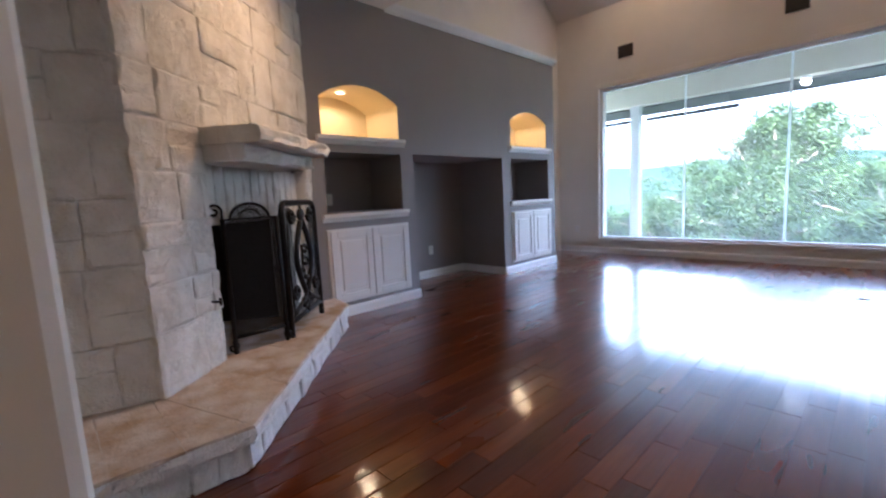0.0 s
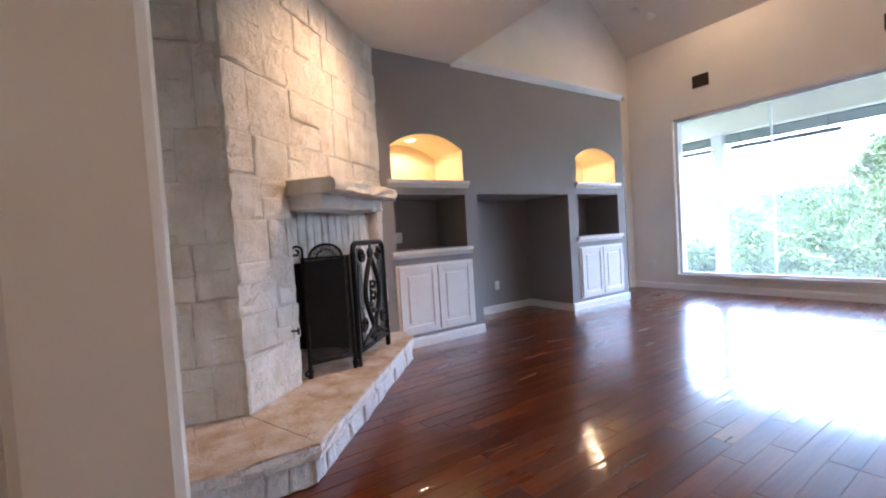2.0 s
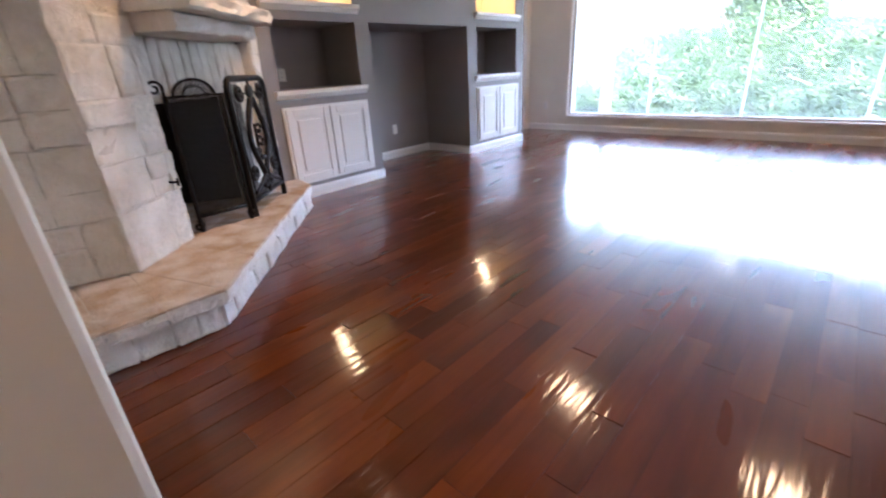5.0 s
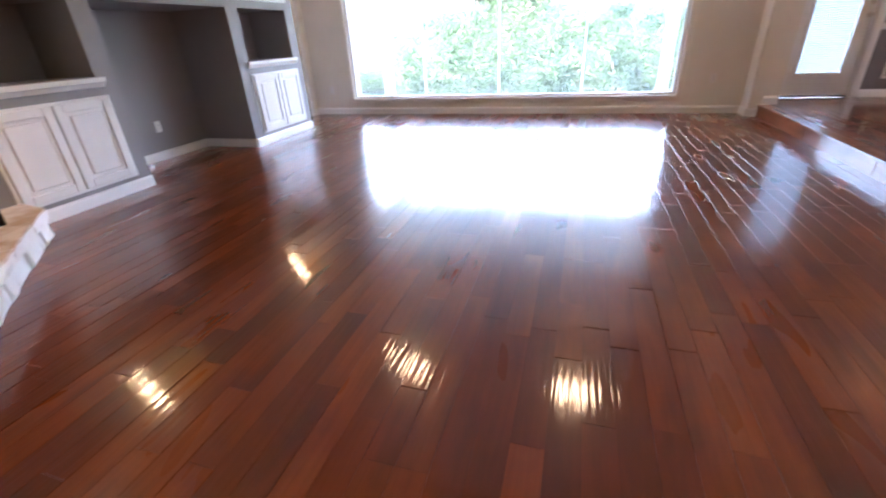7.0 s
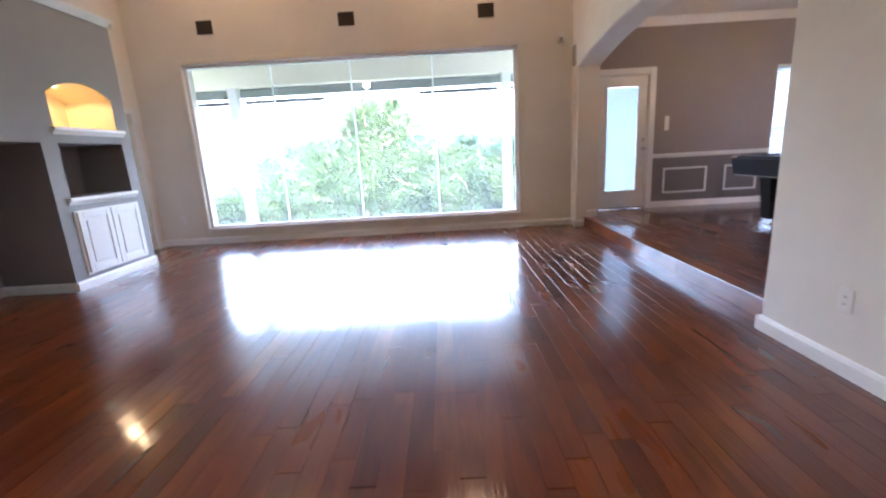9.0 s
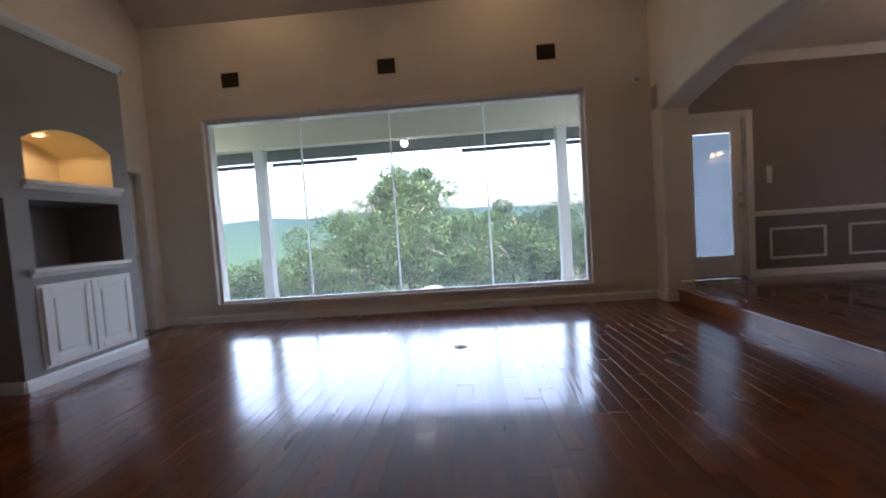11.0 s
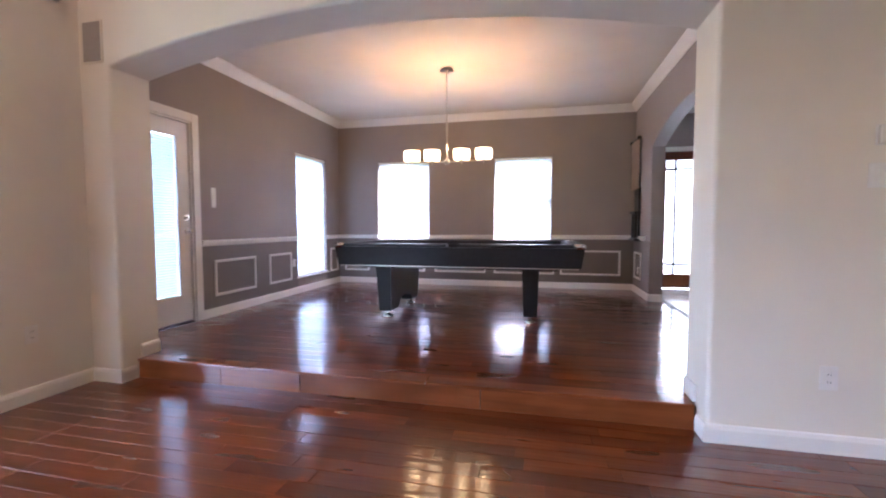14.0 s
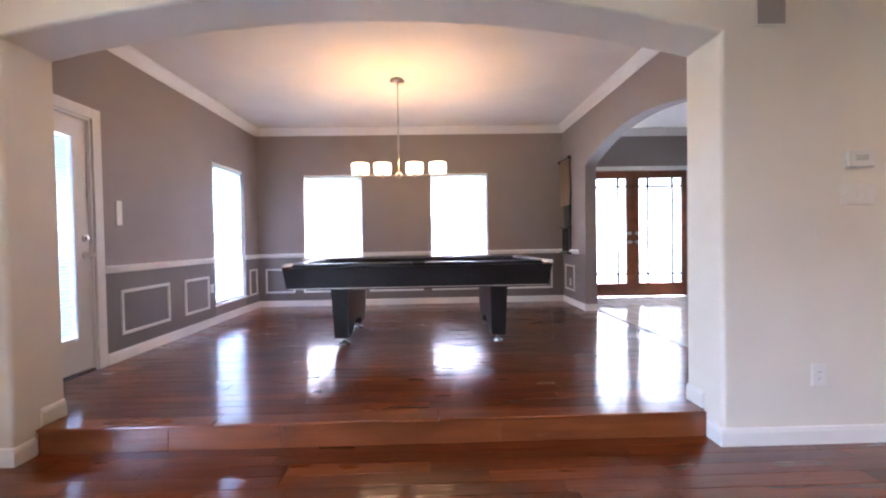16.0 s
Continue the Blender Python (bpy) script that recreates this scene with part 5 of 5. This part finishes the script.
part("globe", bm, glow("lit_porch_globe", (1.0, 0.97, 0.92), 0.9), th, "glowing white glass globe", True)
rail_th = thing("porch_railing", (10.1, 5.5, -0.05), "thin dark metal porch railing", "railing")
for z in (0.10, 0.42):
    bm = B()
    rod(bm, [(10.1, 3.9, z), (10.1, 6.9, z)], 0.012)
    part("rail", bm, M_LEAD, rail_th)
for k in range(21):
    bm = B()
    y = 3.95 + k * 0.145
    rod(bm, [(10.1, y, -0.05), (10.1, y, 0.42)], 0.007, 6)
    part("baluster", bm, M_LEAD, rail_th)

# ---- land, hills and trees ----
def ground_z(x, y):
    d = max(0.0, x - 9.5)
    base = -0.42 - 0.16 * min(d, 14) - 0.30 * max(0, min(d - 14, 120)) - 0.02 * max(0, d - 134)
    r = math.hypot(x - 8, y)
    swell = 0.0
    if r > 60:
        swell = (noise.fractal(Vector((x * 0.0035, y * 0.0035, 3.0)), 0.9, 2.0, 4) * 18) * min(1, (r - 60) / 200)
    rise = 0.0
    if r > 350:
        t = min(1, (r - 350) / 1300)
        rise = t * t * (3 - 2 * t) * (118 + 22 * noise.noise(Vector((math.atan2(y, x) * 5, 0, 1))) + (14 if y > 0 else 0))
    if x < 9.5:
        base = -0.42
    return base + swell + rise


bm = B()
radii = [6, 9, 12, 16, 21, 28, 37, 50, 66, 88, 116, 150, 200, 270, 350, 460, 600, 780, 1000, 1250, 1500, 1800, 2300, 3200]
seg = 120
prev = None
for r in radii:
    ring = []
    for k in range(seg):
        a = 2 * math.pi * k / seg
        x, y = 8 + r * math.cos(a), r * math.sin(a)
        ring.append(bm.verts.new((x, y, ground_z(x, y))))
    if prev:
        for k in range(seg):
            bm.faces.new((prev[k], ring[k], ring[(k + 1) % seg], prev[(k + 1) % seg]))
    else:
        bm.faces.new(ring)
    prev = ring
for f in bm.faces:
    f.smooth = True
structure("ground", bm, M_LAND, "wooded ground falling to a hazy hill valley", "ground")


def tree(x, y, top_z, crown_r, seed, leaf=0.16, count=3600, squash=0.75, mat=None, label="", lobes=9, low=0.35):
    rng = random.Random(seed)
    z0 = ground_z(x, y)
    h = top_z - z0
    th = thing("tree", (x, y, z0), label or "leafy green oak beyond the porch", "tree", "trees on the slope")
    bm = B()
    trunk_top = z0 + h * 0.72
    pts = [Vector((x + 0.12 * math.sin(k * 1.3 + seed), y + 0.12 * math.cos(k * 1.7 + seed), z0 - 0.2 + (trunk_top - z0 + 0.2) * k / 7)) for k in range(8)]
    rings = []
    for k, p in enumerate(pts):
        r = 0.16 * (h / 6) * (1 - 0.85 * k / 7)
        rings.append([bm.verts.new(p + Vector((r * math.cos(2 * math.pi * q / 8), r * math.sin(2 * math.pi * q / 8), 0))) for q in range(8)])
    for a, b in zip(rings, rings[1:]):
        for q in range(8):
            bm.faces.new((a[q], a[(q + 1) % 8], b[(q + 1) % 8], b[q]))
    cz = z0 + h * (low + (1 - low) / 2)
    half = h * (1 - low) / 2
    blobs = []
    for k in range(lobes):
        a = 2 * math.pi * k / lobes * 2.4 + rng.uniform(-0.5, 0.5)
        t = (k + 0.5) / lobes
        zz = cz + half * (2 * t - 1) * 0.86
        rr = crown_r * (0.78 * math.sqrt(max(0.05, 1 - (2 * t - 1) ** 2 * 0.9))) * rng.uniform(0.45, 1.0)
        c = Vector((x + rr * math.cos(a), y + rr * math.sin(a), zz))
        blobs.append((c, crown_r * rng.uniform(0.30, 0.52)))
        blobs.append((c + Vector((rng.uniform(-1, 1), rng.uniform(-1, 1), rng.uniform(-0.6, 0.6))) * crown_r * 0.4, crown_r * rng.uniform(0.16, 0.30)))
        j = min(6, 2 + int(4 * t))
        rod(bm, [pts[j], (pts[j] + c) / 2 + Vector((0, 0, 0.15)), c], 0.03 * h / 6 + 0.01, 6)
    part("trunk", bm, M_BARK, th, "rough grey trunk with limbs", True)
    vs, fs, ns = [], [], []
    for k in range(int(4.2 * count)):
        c, r = blobs[rng.randrange(len(blobs))]
        d = Vector((rng.gauss(0, 1), rng.gauss(0, 1), rng.gauss(0, 1))).normalized() * r * rng.uniform(0.45, 1.08) ** 0.7
        d.z *= squash
        p = c + d
        n = Vector((rng.gauss(0, 1), rng.gauss(0, 1), rng.gauss(0.5, 1))).normalized()
        u = n.orthogonal().normalized()
        v = n.cross(u)
        s = 0.46 * leaf * rng.uniform(0.5, 1.25)
        i = len(vs)
        vs += [p - u * s * 0.5, p + v * s * 0.32, p + u * s * 0.55, p - v * s * 0.32]
        fs.append((i, i + 1, i + 2, i + 3))
        ns += [(d.normalized() + n * 0.35 + Vector((0, 0, 0.15))).normalized()] * 4
    me = bpy.data.meshes.new("crown")
    me.from_pydata([q - Vector((x, y, z0)) for q in vs], [], fs)
    me.shade_smooth()
    me.normals_split_custom_set_from_vertices(ns)
    me.materials.append(mat or M_LEAF)
    ob = new("crown", me)
    ob.parent = th
    return th


EYE_P = Vector((2.755, 0.263, 1.074))


def tree_by(dx, az, elev, r, seed, **kw):
    """A tree dx metres east of the room's middle, in a direction az (dy/dx), whose top stands at slope elev."""
    tree(EYE_P.x + dx, EYE_P.y + az * dx, EYE_P.z + elev * dx, r, seed, **kw)


tree_by(19, 0.138, 0.146, 2.15, 1, count=7500, leaf=0.19, lobes=15, low=0.60, label="tall round-headed oak beyond the porch")
tree_by(18, 0.17, 0.10, 3.3, 18, count=6500, low=0.35, lobes=14)
tree_by(15, 0.25, 0.032, 2.3, 2, count=3600)
tree_by(16, 0.10, 0.030, 2.6, 3, count=3600)
tree_by(14.5, -0.02, 0.002, 2.2, 4, count=3600)
tree_by(19, -0.03, 0.038, 2.4, 14, count=3000)
tree_by(17, -0.15, 0.028, 2.6, 5, count=4200, mat=M_LEAF2, label="dark green juniper beyond the porch")
tree_by(16, -0.30, 0.058, 2.8, 6, count=4800, mat=M_LEAF2, label="dark green juniper beyond the porch")
tree_by(20, -0.48, 0.055, 3.2, 7, count=3600, mat=M_LEAF2, label="dark green juniper beyond the porch")
tree_by(18, -0.80, 0.05, 3.2, 17, count=3000, mat=M_LEAF2, label="dark green juniper beyond the porch")
tree_by(13, 0.38, -0.055, 2.0, 8, count=3000)
tree_by(14, 0.50, -0.085, 2.0, 9, count=2600)
tree_by(15, 0.66, -0.10, 2.2, 10, count=2400)
tree_by(12, 0.18, -0.045, 1.8, 11, count=3000)
tree_by(11.5, -0.12, -0.04, 1.8, 12, count=3000)
tree_by(11.5, -0.28, -0.03, 1.8, 13, count=3000, mat=M_LEAF2)
tree_by(24, 0.24, 0.005, 3.0, 15, count=2600)
tree_by(28, 0.36, -0.03, 3.0, 16, count=2600)
th = thing("boulder", (11.6, 0.95, ground_z(11.6, 0.95)), "pale limestone boulder at the edge of the slope", "boulder")
bm = B()
bmesh.ops.create_icosphere(bm, subdivisions=3, radius=0.42)
for v in bm.verts:
    v.co *= 1 + 0.25 * noise.noise(v.co * 3)
    v.co.z *= 0.55
bm.transform(Matrix.Translation((11.6, 0.95, -0.42)))
part("rock", bm, M_STONE, th, "", True)


# ---- stones of the fireplace ----
def stone_piece(bm, w, h, depth, rng, rough=0.008):
    """One hewn block: back at 0, uneven chiselled face towards +y, in x 0..w and z 0..h."""
    nx, nz = max(3, min(7, int(w / 0.05))), max(3, min(7, int(h / 0.05)))
    e = min(0.014, w * 0.12, h * 0.12)
    us = [0, e] + [w * k / nx for k in range(1, nx)] + [w - e, w]
    zs = [0, e] + [h * k / nz for k in range(1, nz)] + [h - e, h]
    seat = Vector((rng.uniform(0, 50), rng.uniform(0, 50), 0))
    lean_u, lean_z = rng.uniform(-0.006, 0.006), rng.uniform(-0.006, 0.006)
    grid = []
    for i, u in enumerate(us):
        col = []
        for j, z in enumerate(zs):
            rim = i in (0, len(us) - 1) or j in (0, len(zs) - 1)
            swell = noise.noise(seat + Vector((u * 9, z * 9, 0))) * 0.011 + noise.noise(seat + Vector((u * 28, z * 28, 5))) * rough
            d = (depth + swell * 0.35) * 0.92 if rim else depth + lean_u * (2 * u / w - 1) + lean_z * (2 * z / h - 1) + swell
            ju = 0.007 * noise.noise(seat + Vector((u * 12, z * 12, 9))) + rng.uniform(-0.003, 0.003) if rim else 0
            jz = 0.007 * noise.noise(seat + Vector((u * 12, z * 12, 19))) + rng.uniform(-0.003, 0.003) if rim else 0
            col.append(bm.verts.new((u + ju, d, z + jz)))
        grid.append(col)
    for i in range(len(us) - 1):
        for j in range(len(zs) - 1):
            bm.faces.new((grid[i][j], grid[i + 1][j], grid[i + 1][j + 1], grid[i][j + 1]))
    rim = [grid[i][0] for i in range(len(us))] + [grid[-1][j] for j in range(1, len(zs))] + [grid[i][-1] for i in range(len(us) - 2, -1, -1)] + [grid[0][j] for j in range(len(zs) - 2, 0, -1)]
    low = [bm.verts.new((v.co.x, -0.02, v.co.z)) for v in rim]
    n = len(rim)
    for k in range(n):
        bm.faces.new((rim[k], low[k], low[(k + 1) % n], rim[(k + 1) % n]))
    bmesh.ops.recalc_face_normals(bm, faces=bm.faces)


def stone_field(p0, p1, z0, z1, seed, courses, widths, depth=0.035, joint=0.006, mat=None, skip=None, name="stone"):
    """Random ashlar from p0 to p1 in plan; the outward side lies to the right of the way from p0 to p1."""
    rng = random.Random(seed)
    p0, p1 = Vector((*p0, 0)), Vector((*p1, 0))
    d = p1 - p0
    L = d.length
    d = d / L
    out = Vector((d.y, -d.x, 0))
    frame_m = Matrix(((d.x, out.x, 0, p0.x), (d.y, out.y, 0, p0.y), (0, 0, 1, 0), (0, 0, 0, 1)))
    cells = []
    z = z0
    while z < z1 - 0.02:
        h = rng.uniform(*courses)
        if z1 - z - h < courses[0] * 0.7:
            h = z1 - z
        u = 0.0
        while u < L - 0.01:
            w = rng.uniform(*widths)
            if L - u - w < widths[0] * 0.6:
                w = L - u
            roll = rng.random()
            if roll < 0.28 and h > 0.22:
                k = rng.uniform(0.4, 0.6)
                cells += [(u, z, w, h * k), (u, z + h * k, w, h * (1 - k))]
            elif roll < 0.45 and w > 0.24:
                k = rng.uniform(0.35, 0.65)
                cells += [(u, z, w * k, h), (u + w * k, z, w * (1 - k), h)]
            else:
                cells.append((u, z, w, h))
            u += w
        z += h
    for u, z, w, h in cells:
        pieces = [(u, z, w, h)]
        if skip:
            s0, s1, b0, b1 = skip
            pieces = []
            if u + w <= s0 or u >= s1 or z + h <= b0 or z >= b1:
                pieces = [(u, z, w, h)]
            else:
                if u < s0:
                    pieces.append((u, z, s0 - u, h))
                if u + w > s1:
                    pieces.append((s1, z, u + w - s1, h))
                m0, m1 = max(u, s0), min(u + w, s1)
                if z < b0:
                    pieces.append((m0, z, m1 - m0, b0 - z))
                if z + h > b1:
                    pieces.append((m0, b1, m1 - m0, z + h - b1))
        for a, b, c, e in pieces:
            if c < 0.03 or e < 0.03:
                continue
            bm = B()
            stone_piece(bm, c - joint, e - joint, depth + rng.uniform(-0.008, 0.010), rng)
            bm.transform(frame_m @ Matrix.Translation((a + joint / 2, -0.02 + 0.0, b + joint / 2)))
            bmesh.ops.recalc_face_normals(bm, faces=bm.faces)
            part(name, bm, mat or M_STONE, fire)


IN = -0.03
stone_field(fp(0.0, IN), fp(FACE, IN), HTOP, LOW, 5, (0.17, 0.40), (0.15, 0.40), 0.045, skip=(S0, S1, HTOP - 0.1, 1.37))
stone_field((0.62, 2.65), (1.275, 2.475), HTOP, LOW, 8, (0.24, 0.48), (0.16, 0.34), 0.04)
# soldier bricks over the firebox
n = 13
for k in range(n):
    w = (S1 - S0) / n
    bm = B()
    stone_piece(bm, w - 0.009, 0.36, 0.03, random.Random(40 + k), 0.005)
    a = Vector((*fp(S0 + w * k, -0.13), 0))
    bm.transform(Matrix(((CD.x, CN.x, 0, a.x), (CD.y, CN.y, 0, a.y), (0, 0, 1, 0.99), (0, 0, 0, 1))))
    part("brick", bm, M_STONE, fire, "upright whitewashed brick")
for a0, a1 in ((S0, F0), (F1, F1 + 0.2), (F1 + 0.2, S1)):
    for k in range(6):
        bm = B()
        stone_piece(bm, a1 - a0 - 0.006, 0.122, 0.03, random.Random(90 + k), 0.004)
        a = Vector((*fp(a0 + 0.003, -0.13), 0))
        bm.transform(Matrix(((CD.x, CN.x, 0, a.x), (CD.y, CN.y, 0, a.y), (0, 0, 1, HTOP + 0.129 * k), (0, 0, 0, 1))))
        part("brick", bm, M_STONE, fire)
for s, sgn in ((S0, 1), (S1, -1)):
    for k in range(5):
        bm = B()
        stone_piece(bm, 0.10, 0.225, 0.012, random.Random(60 + k), 0.004)
        a = Vector((*fp(s, -0.02 if sgn > 0 else -0.12), 0))
        ax = -CN if sgn > 0 else CN
        ou = CD * sgn
        bm.transform(Matrix(((ax.x, ou.x, 0, a.x), (ax.y, ou.y, 0, a.y), (0, 0, 1, HTOP + 0.232 * k), (0, 0, 0, 1))))
        part("brick", bm, M_STONE, fire)
# mantel: thick upper slab on a narrower corbel course


def mantel_slab(name, s0, s1, depth, z0, z1, seed, label):
    rng = random.Random(seed)
    bm = B()
    n = 14
    def ring(o, z, jit):
        return [bm.verts.new((*fp(s0 + (s1 - s0) * k / n + (rng.uniform(-0.006, 0.006) if 0 < k < n else 0), o + rng.uniform(-jit, jit)), z + rng.uniform(-jit, jit) * 0.6)) for k in range(n + 1)]
    rows = [ring(-0.08, z0, 0), ring(depth - 0.02, z0, 0.006), ring(depth, z0 + 0.014, 0.010), ring(depth, (z0 + z1) / 2, 0.012), ring(depth - 0.004, z1 - 0.014, 0.010), ring(depth - 0.02, z1, 0.005), ring(-0.08, z1, 0)]
    for a, b in zip(rows, rows[1:] + rows[:1]):
        for k in range(n):
            bm.faces.new((a[k], a[k + 1], b[k + 1], b[k]))
    bm.faces.new([r[0] for r in rows])
    bm.faces.new([r[-1] for r in rows][::-1])
    bmesh.ops.recalc_face_normals(bm, faces=bm.faces)
    part(name, bm, M_STONE, fire, label)


mantel_slab("mantel", 0.475, 1.475, 0.34, 1.435, 1.53, 3, "thick rough-edged limestone mantel slab")
mantel_slab("mantel_support", 0.50, 1.40, 0.235, 1.345, 1.435, 4, "narrower limestone slab under the mantel")
# hearth
HP = [(0.80, 1.93), (1.455, 1.885), (2.795, 3.345), (2.84, 3.652)]
bm = B()
prism(bm, [(HP[0][0], HP[0][1] + 0.035), (HP[1][0] - 0.015, HP[1][1] + 0.035), (HP[2][0] - 0.035, HP[2][1] + 0.01), (HP[3][0] - 0.035, HP[3][1]), (2.4, 3.65), fp(1.2, -0.4), fp(0.5, -0.4), (0.8, 2.6)], 0.0, 0.194)
part("hearth_core", bm, M_MORTAR, fire)
stone_field((HP[0][0], HP[0][1] + 0.03), (HP[1][0] - 0.02, HP[1][1] + 0.03), 0.0, 0.132, 21, (0.13, 0.14), (0.16, 0.34), 0.04, mat=M_STONE_PALE)
stone_field((HP[1][0] - 0.02, HP[1][1] + 0.03), (HP[2][0] - 0.03, HP[2][1] + 0.01), 0.0, 0.132, 22, (0.13, 0.14), (0.09, 0.30), 0.045, mat=M_STONE_PALE)
stone_field((HP[2][0] - 0.035, HP[2][1]), (HP[3][0] - 0.035, HP[3][1]), 0.0, 0.132, 23, (0.13, 0.14), (0.14, 0.2), 0.04, mat=M_STONE_PALE)


def cap_stone(corners, seed):
    """A flat hearth slab on a plan outline, with chipped rim."""
    rng = random.Random(seed)
    bm = B()
    pts = []
    for (ax, ay), (bx, by) in zip(corners, corners[1:] + corners[:1]):
        for k in range(5):
            t = k / 5
            pts.append((ax + (bx - ax) * t, ay + (by - ay) * t))
    cx = sum(p[0] for p in pts) / len(pts)
    cy = sum(p[1] for p in pts) / len(pts)
    def ring(sh, z, j):
        return [bm.verts.new((cx + (x - cx) * sh + rng.uniform(-j, j), cy + (y - cy) * sh + rng.uniform(-j, j), z + rng.uniform(-j, j) * 0.4)) for x, y in pts]
    rows = [ring(0.990, 0.128, 0.0), ring(1.004, 0.138, 0.007), ring(1.008, 0.165, 0.010), ring(1.000, 0.192, 0.007), ring(0.988, HTOP, 0.004)]
    for j, (a, b) in enumerate(zip(rows, rows[1:])):
        for k in range(len(pts)):
            f = bm.faces.new((a[k], a[(k + 1) % len(pts)], b[(k + 1) % len(pts)], b[k]))
            f.material_index = 1 if j < 3 else 0
    c = bm.verts.new((cx, cy, HTOP + 0.002))
    for k in range(len(pts)):
        bm.faces.new((rows[-1][k], rows[-1][(k + 1) % len(pts)], c))
    part("hearth_slab", bm, [M_STONE_TOP, M_STONE_PALE], fire, "bare tan limestone hearth slab")


def lerp(a, b, t):
    return (a[0] + (b[0] - a[0]) * t, a[1] + (b[1] - a[1]) * t)


A0, A1 = (HP[1][0] + 0.01, HP[1][1] - 0.01), (HP[2][0] + 0.012, HP[2][1] - 0.005)
B0, B1 = fp(0.02, -0.03), fp(1.86, -0.03)
cuts = (0.0, 0.2, 0.42, 0.60, 0.82, 1.0)
for k, (a, b) in enumerate(zip(cuts, cuts[1:])):
    f0, f1, b0, b1 = lerp(A0, A1, a), lerp(A0, A1, b), lerp(B0, B1, a), lerp(B0, B1, b)
    cap_stone([f0, f1, b1, b0], 70 + k)
for k, (a, b) in enumerate(((0.80, 1.0), (1.0, 1.22))):
    ya, yb = 1.92 - 0.069 * (a - 0.8) - 0.005, 1.92 - 0.069 * (b - 0.8) - 0.005
    cap_stone([(a, ya), (b, yb), (b, 2.52), (a, 2.62)], 80 + k)
cap_stone([(1.22, 1.886), A0, B0, (1.22, 2.5)], 83)
cap_stone([A1, (2.855, 3.655), (2.55, 3.655), B1], 84)
# floor of the firebox recess
cap_stone([fp(S0, -0.03), fp(S1, -0.03), fp(S1, -0.14), fp(S0, -0.14)], 85)
cap_stone([fp(F0, -0.14), fp(F1, -0.14), fp(F1, -0.58), fp(F0, -0.58)], 86)


# ---- floor planks ----
PLANKS = {}


def plank_mesh(length, width, mat):
    key = (round(length, 2), width, mat.name)
    if key not in PLANKS:
        bm = B()
        box(bm, 0.0004, key[0] - 0.0004, -width / 2 + 0.0002, width / 2 - 0.0002, -0.014, 0.0)
        top_edges = [e for e in bm.edges if all(v.co.z > -0.001 for v in e.verts)]
        bmesh.ops.bevel(bm, geom=top_edges, offset=0.0016, segments=2, affect="EDGES")
        me = bpy.data.meshes.new("plank")
        bm.to_mesh(me)
        bm.free()
        me.materials.append(mat)
        PLANKS[key] = me
    return PLANKS[key]


def lay(parent, x0, x1, y0, y1, z, seed, near, width=0.1065, known=()):
    """Random-length planks along x; those inside the near stretch are parts, the rest one joined sheet.
    known: end joints that have a settled place, by row."""
    known = dict(known)
    rng = random.Random(seed)
    vs, fs = [], []
    rows = int(math.ceil((y1 - y0) / width))
    count = 0
    for r in range(rows):
        y = y0 + width * (r + 0.5)
        x = x0
        first = True
        while x < x1 - 0.02:
            L = rng.choice((0.45, 0.6, 0.75, 0.9, 1.05, 1.2)) if not first else rng.choice((0.3, 0.55, 0.8, 1.0, 1.15))
            first = False
            for joint in known.get(r, ()):
                if x + 0.02 < joint < x + L + 0.3:
                    L = joint - x
            if x + L > x1 - 0.25:
                L = round(x1 - x, 2)
            lift = rng.uniform(-0.0008, 0.0008)
            if near[0] < x + L / 2 < near[1] and near[2] < y < near[3] and count < 298:
                ob = new("plank", plank_mesh(L, width, M_PLANK))
                ob.location = (x, y, z + lift)
                ob.parent = parent
                count += 1
            else:
                me = plank_mesh(L, width, M_PLANK)
                i = len(vs)
                vs += [(v.co.x + x, v.co.y + y, v.co.z + z + lift) for v in me.vertices]
                fs += [tuple(i + k for k in p.vertices) for p in me.polygons]
            x += L
    if vs:
        me = bpy.data.meshes.new("planks")
        me.from_pydata(vs, [], fs)
        me.materials.append(M_PLANKS)
        ob = new("planks", me)
        ob.parent = parent
        tagged(ob, "joined far hardwood planks", "", "", "stuff")


JOINTS = {17: (2.027, 2.89), 18: (2.414,), 19: (2.524,), 20: (2.685,), 21: (1.866,), 22: (2.40,), 23: (2.504,), 24: (2.657,),
          25: (2.012,), 26: (1.846,), 27: (2.295,), 29: (2.728,)}
lay(floor, -2.0, EAST, 0.242 - 25 * 0.1065, 4.45, 0.0, 11, (1.2, 6.2, -1.9, 3.2), known=JOINTS)
lay(floor_d, DIN_W - 0.15, DIN_E, DIN_S, -2.52, DIN_Z, 12, (3.2, 8.1, -6.9, -2.52))
# entry tiles, their pale colour holding the glare of the doors
for i in range(7):
    for j in range(11):
        x, y = 0.25 + i * 0.385, -7.3 + j * 0.425
        bm = B()
        box(bm, x, min(x + 0.378, 2.99), y, y + 0.418, DIN_Z - 0.006, DIN_Z, 0.0015)
        part("tile", bm, M_GLARE_TILE, floor_e)
bm = B()
box(bm, 2.985, 3.012, EY0 + 0.02, EY1 - 0.02, DIN_Z - 0.02, DIN_Z + 0.006, 0.004)
structure("threshold_strip", bm, M_STEP, "wooden threshold strip between hardwood and tile", "threshold")
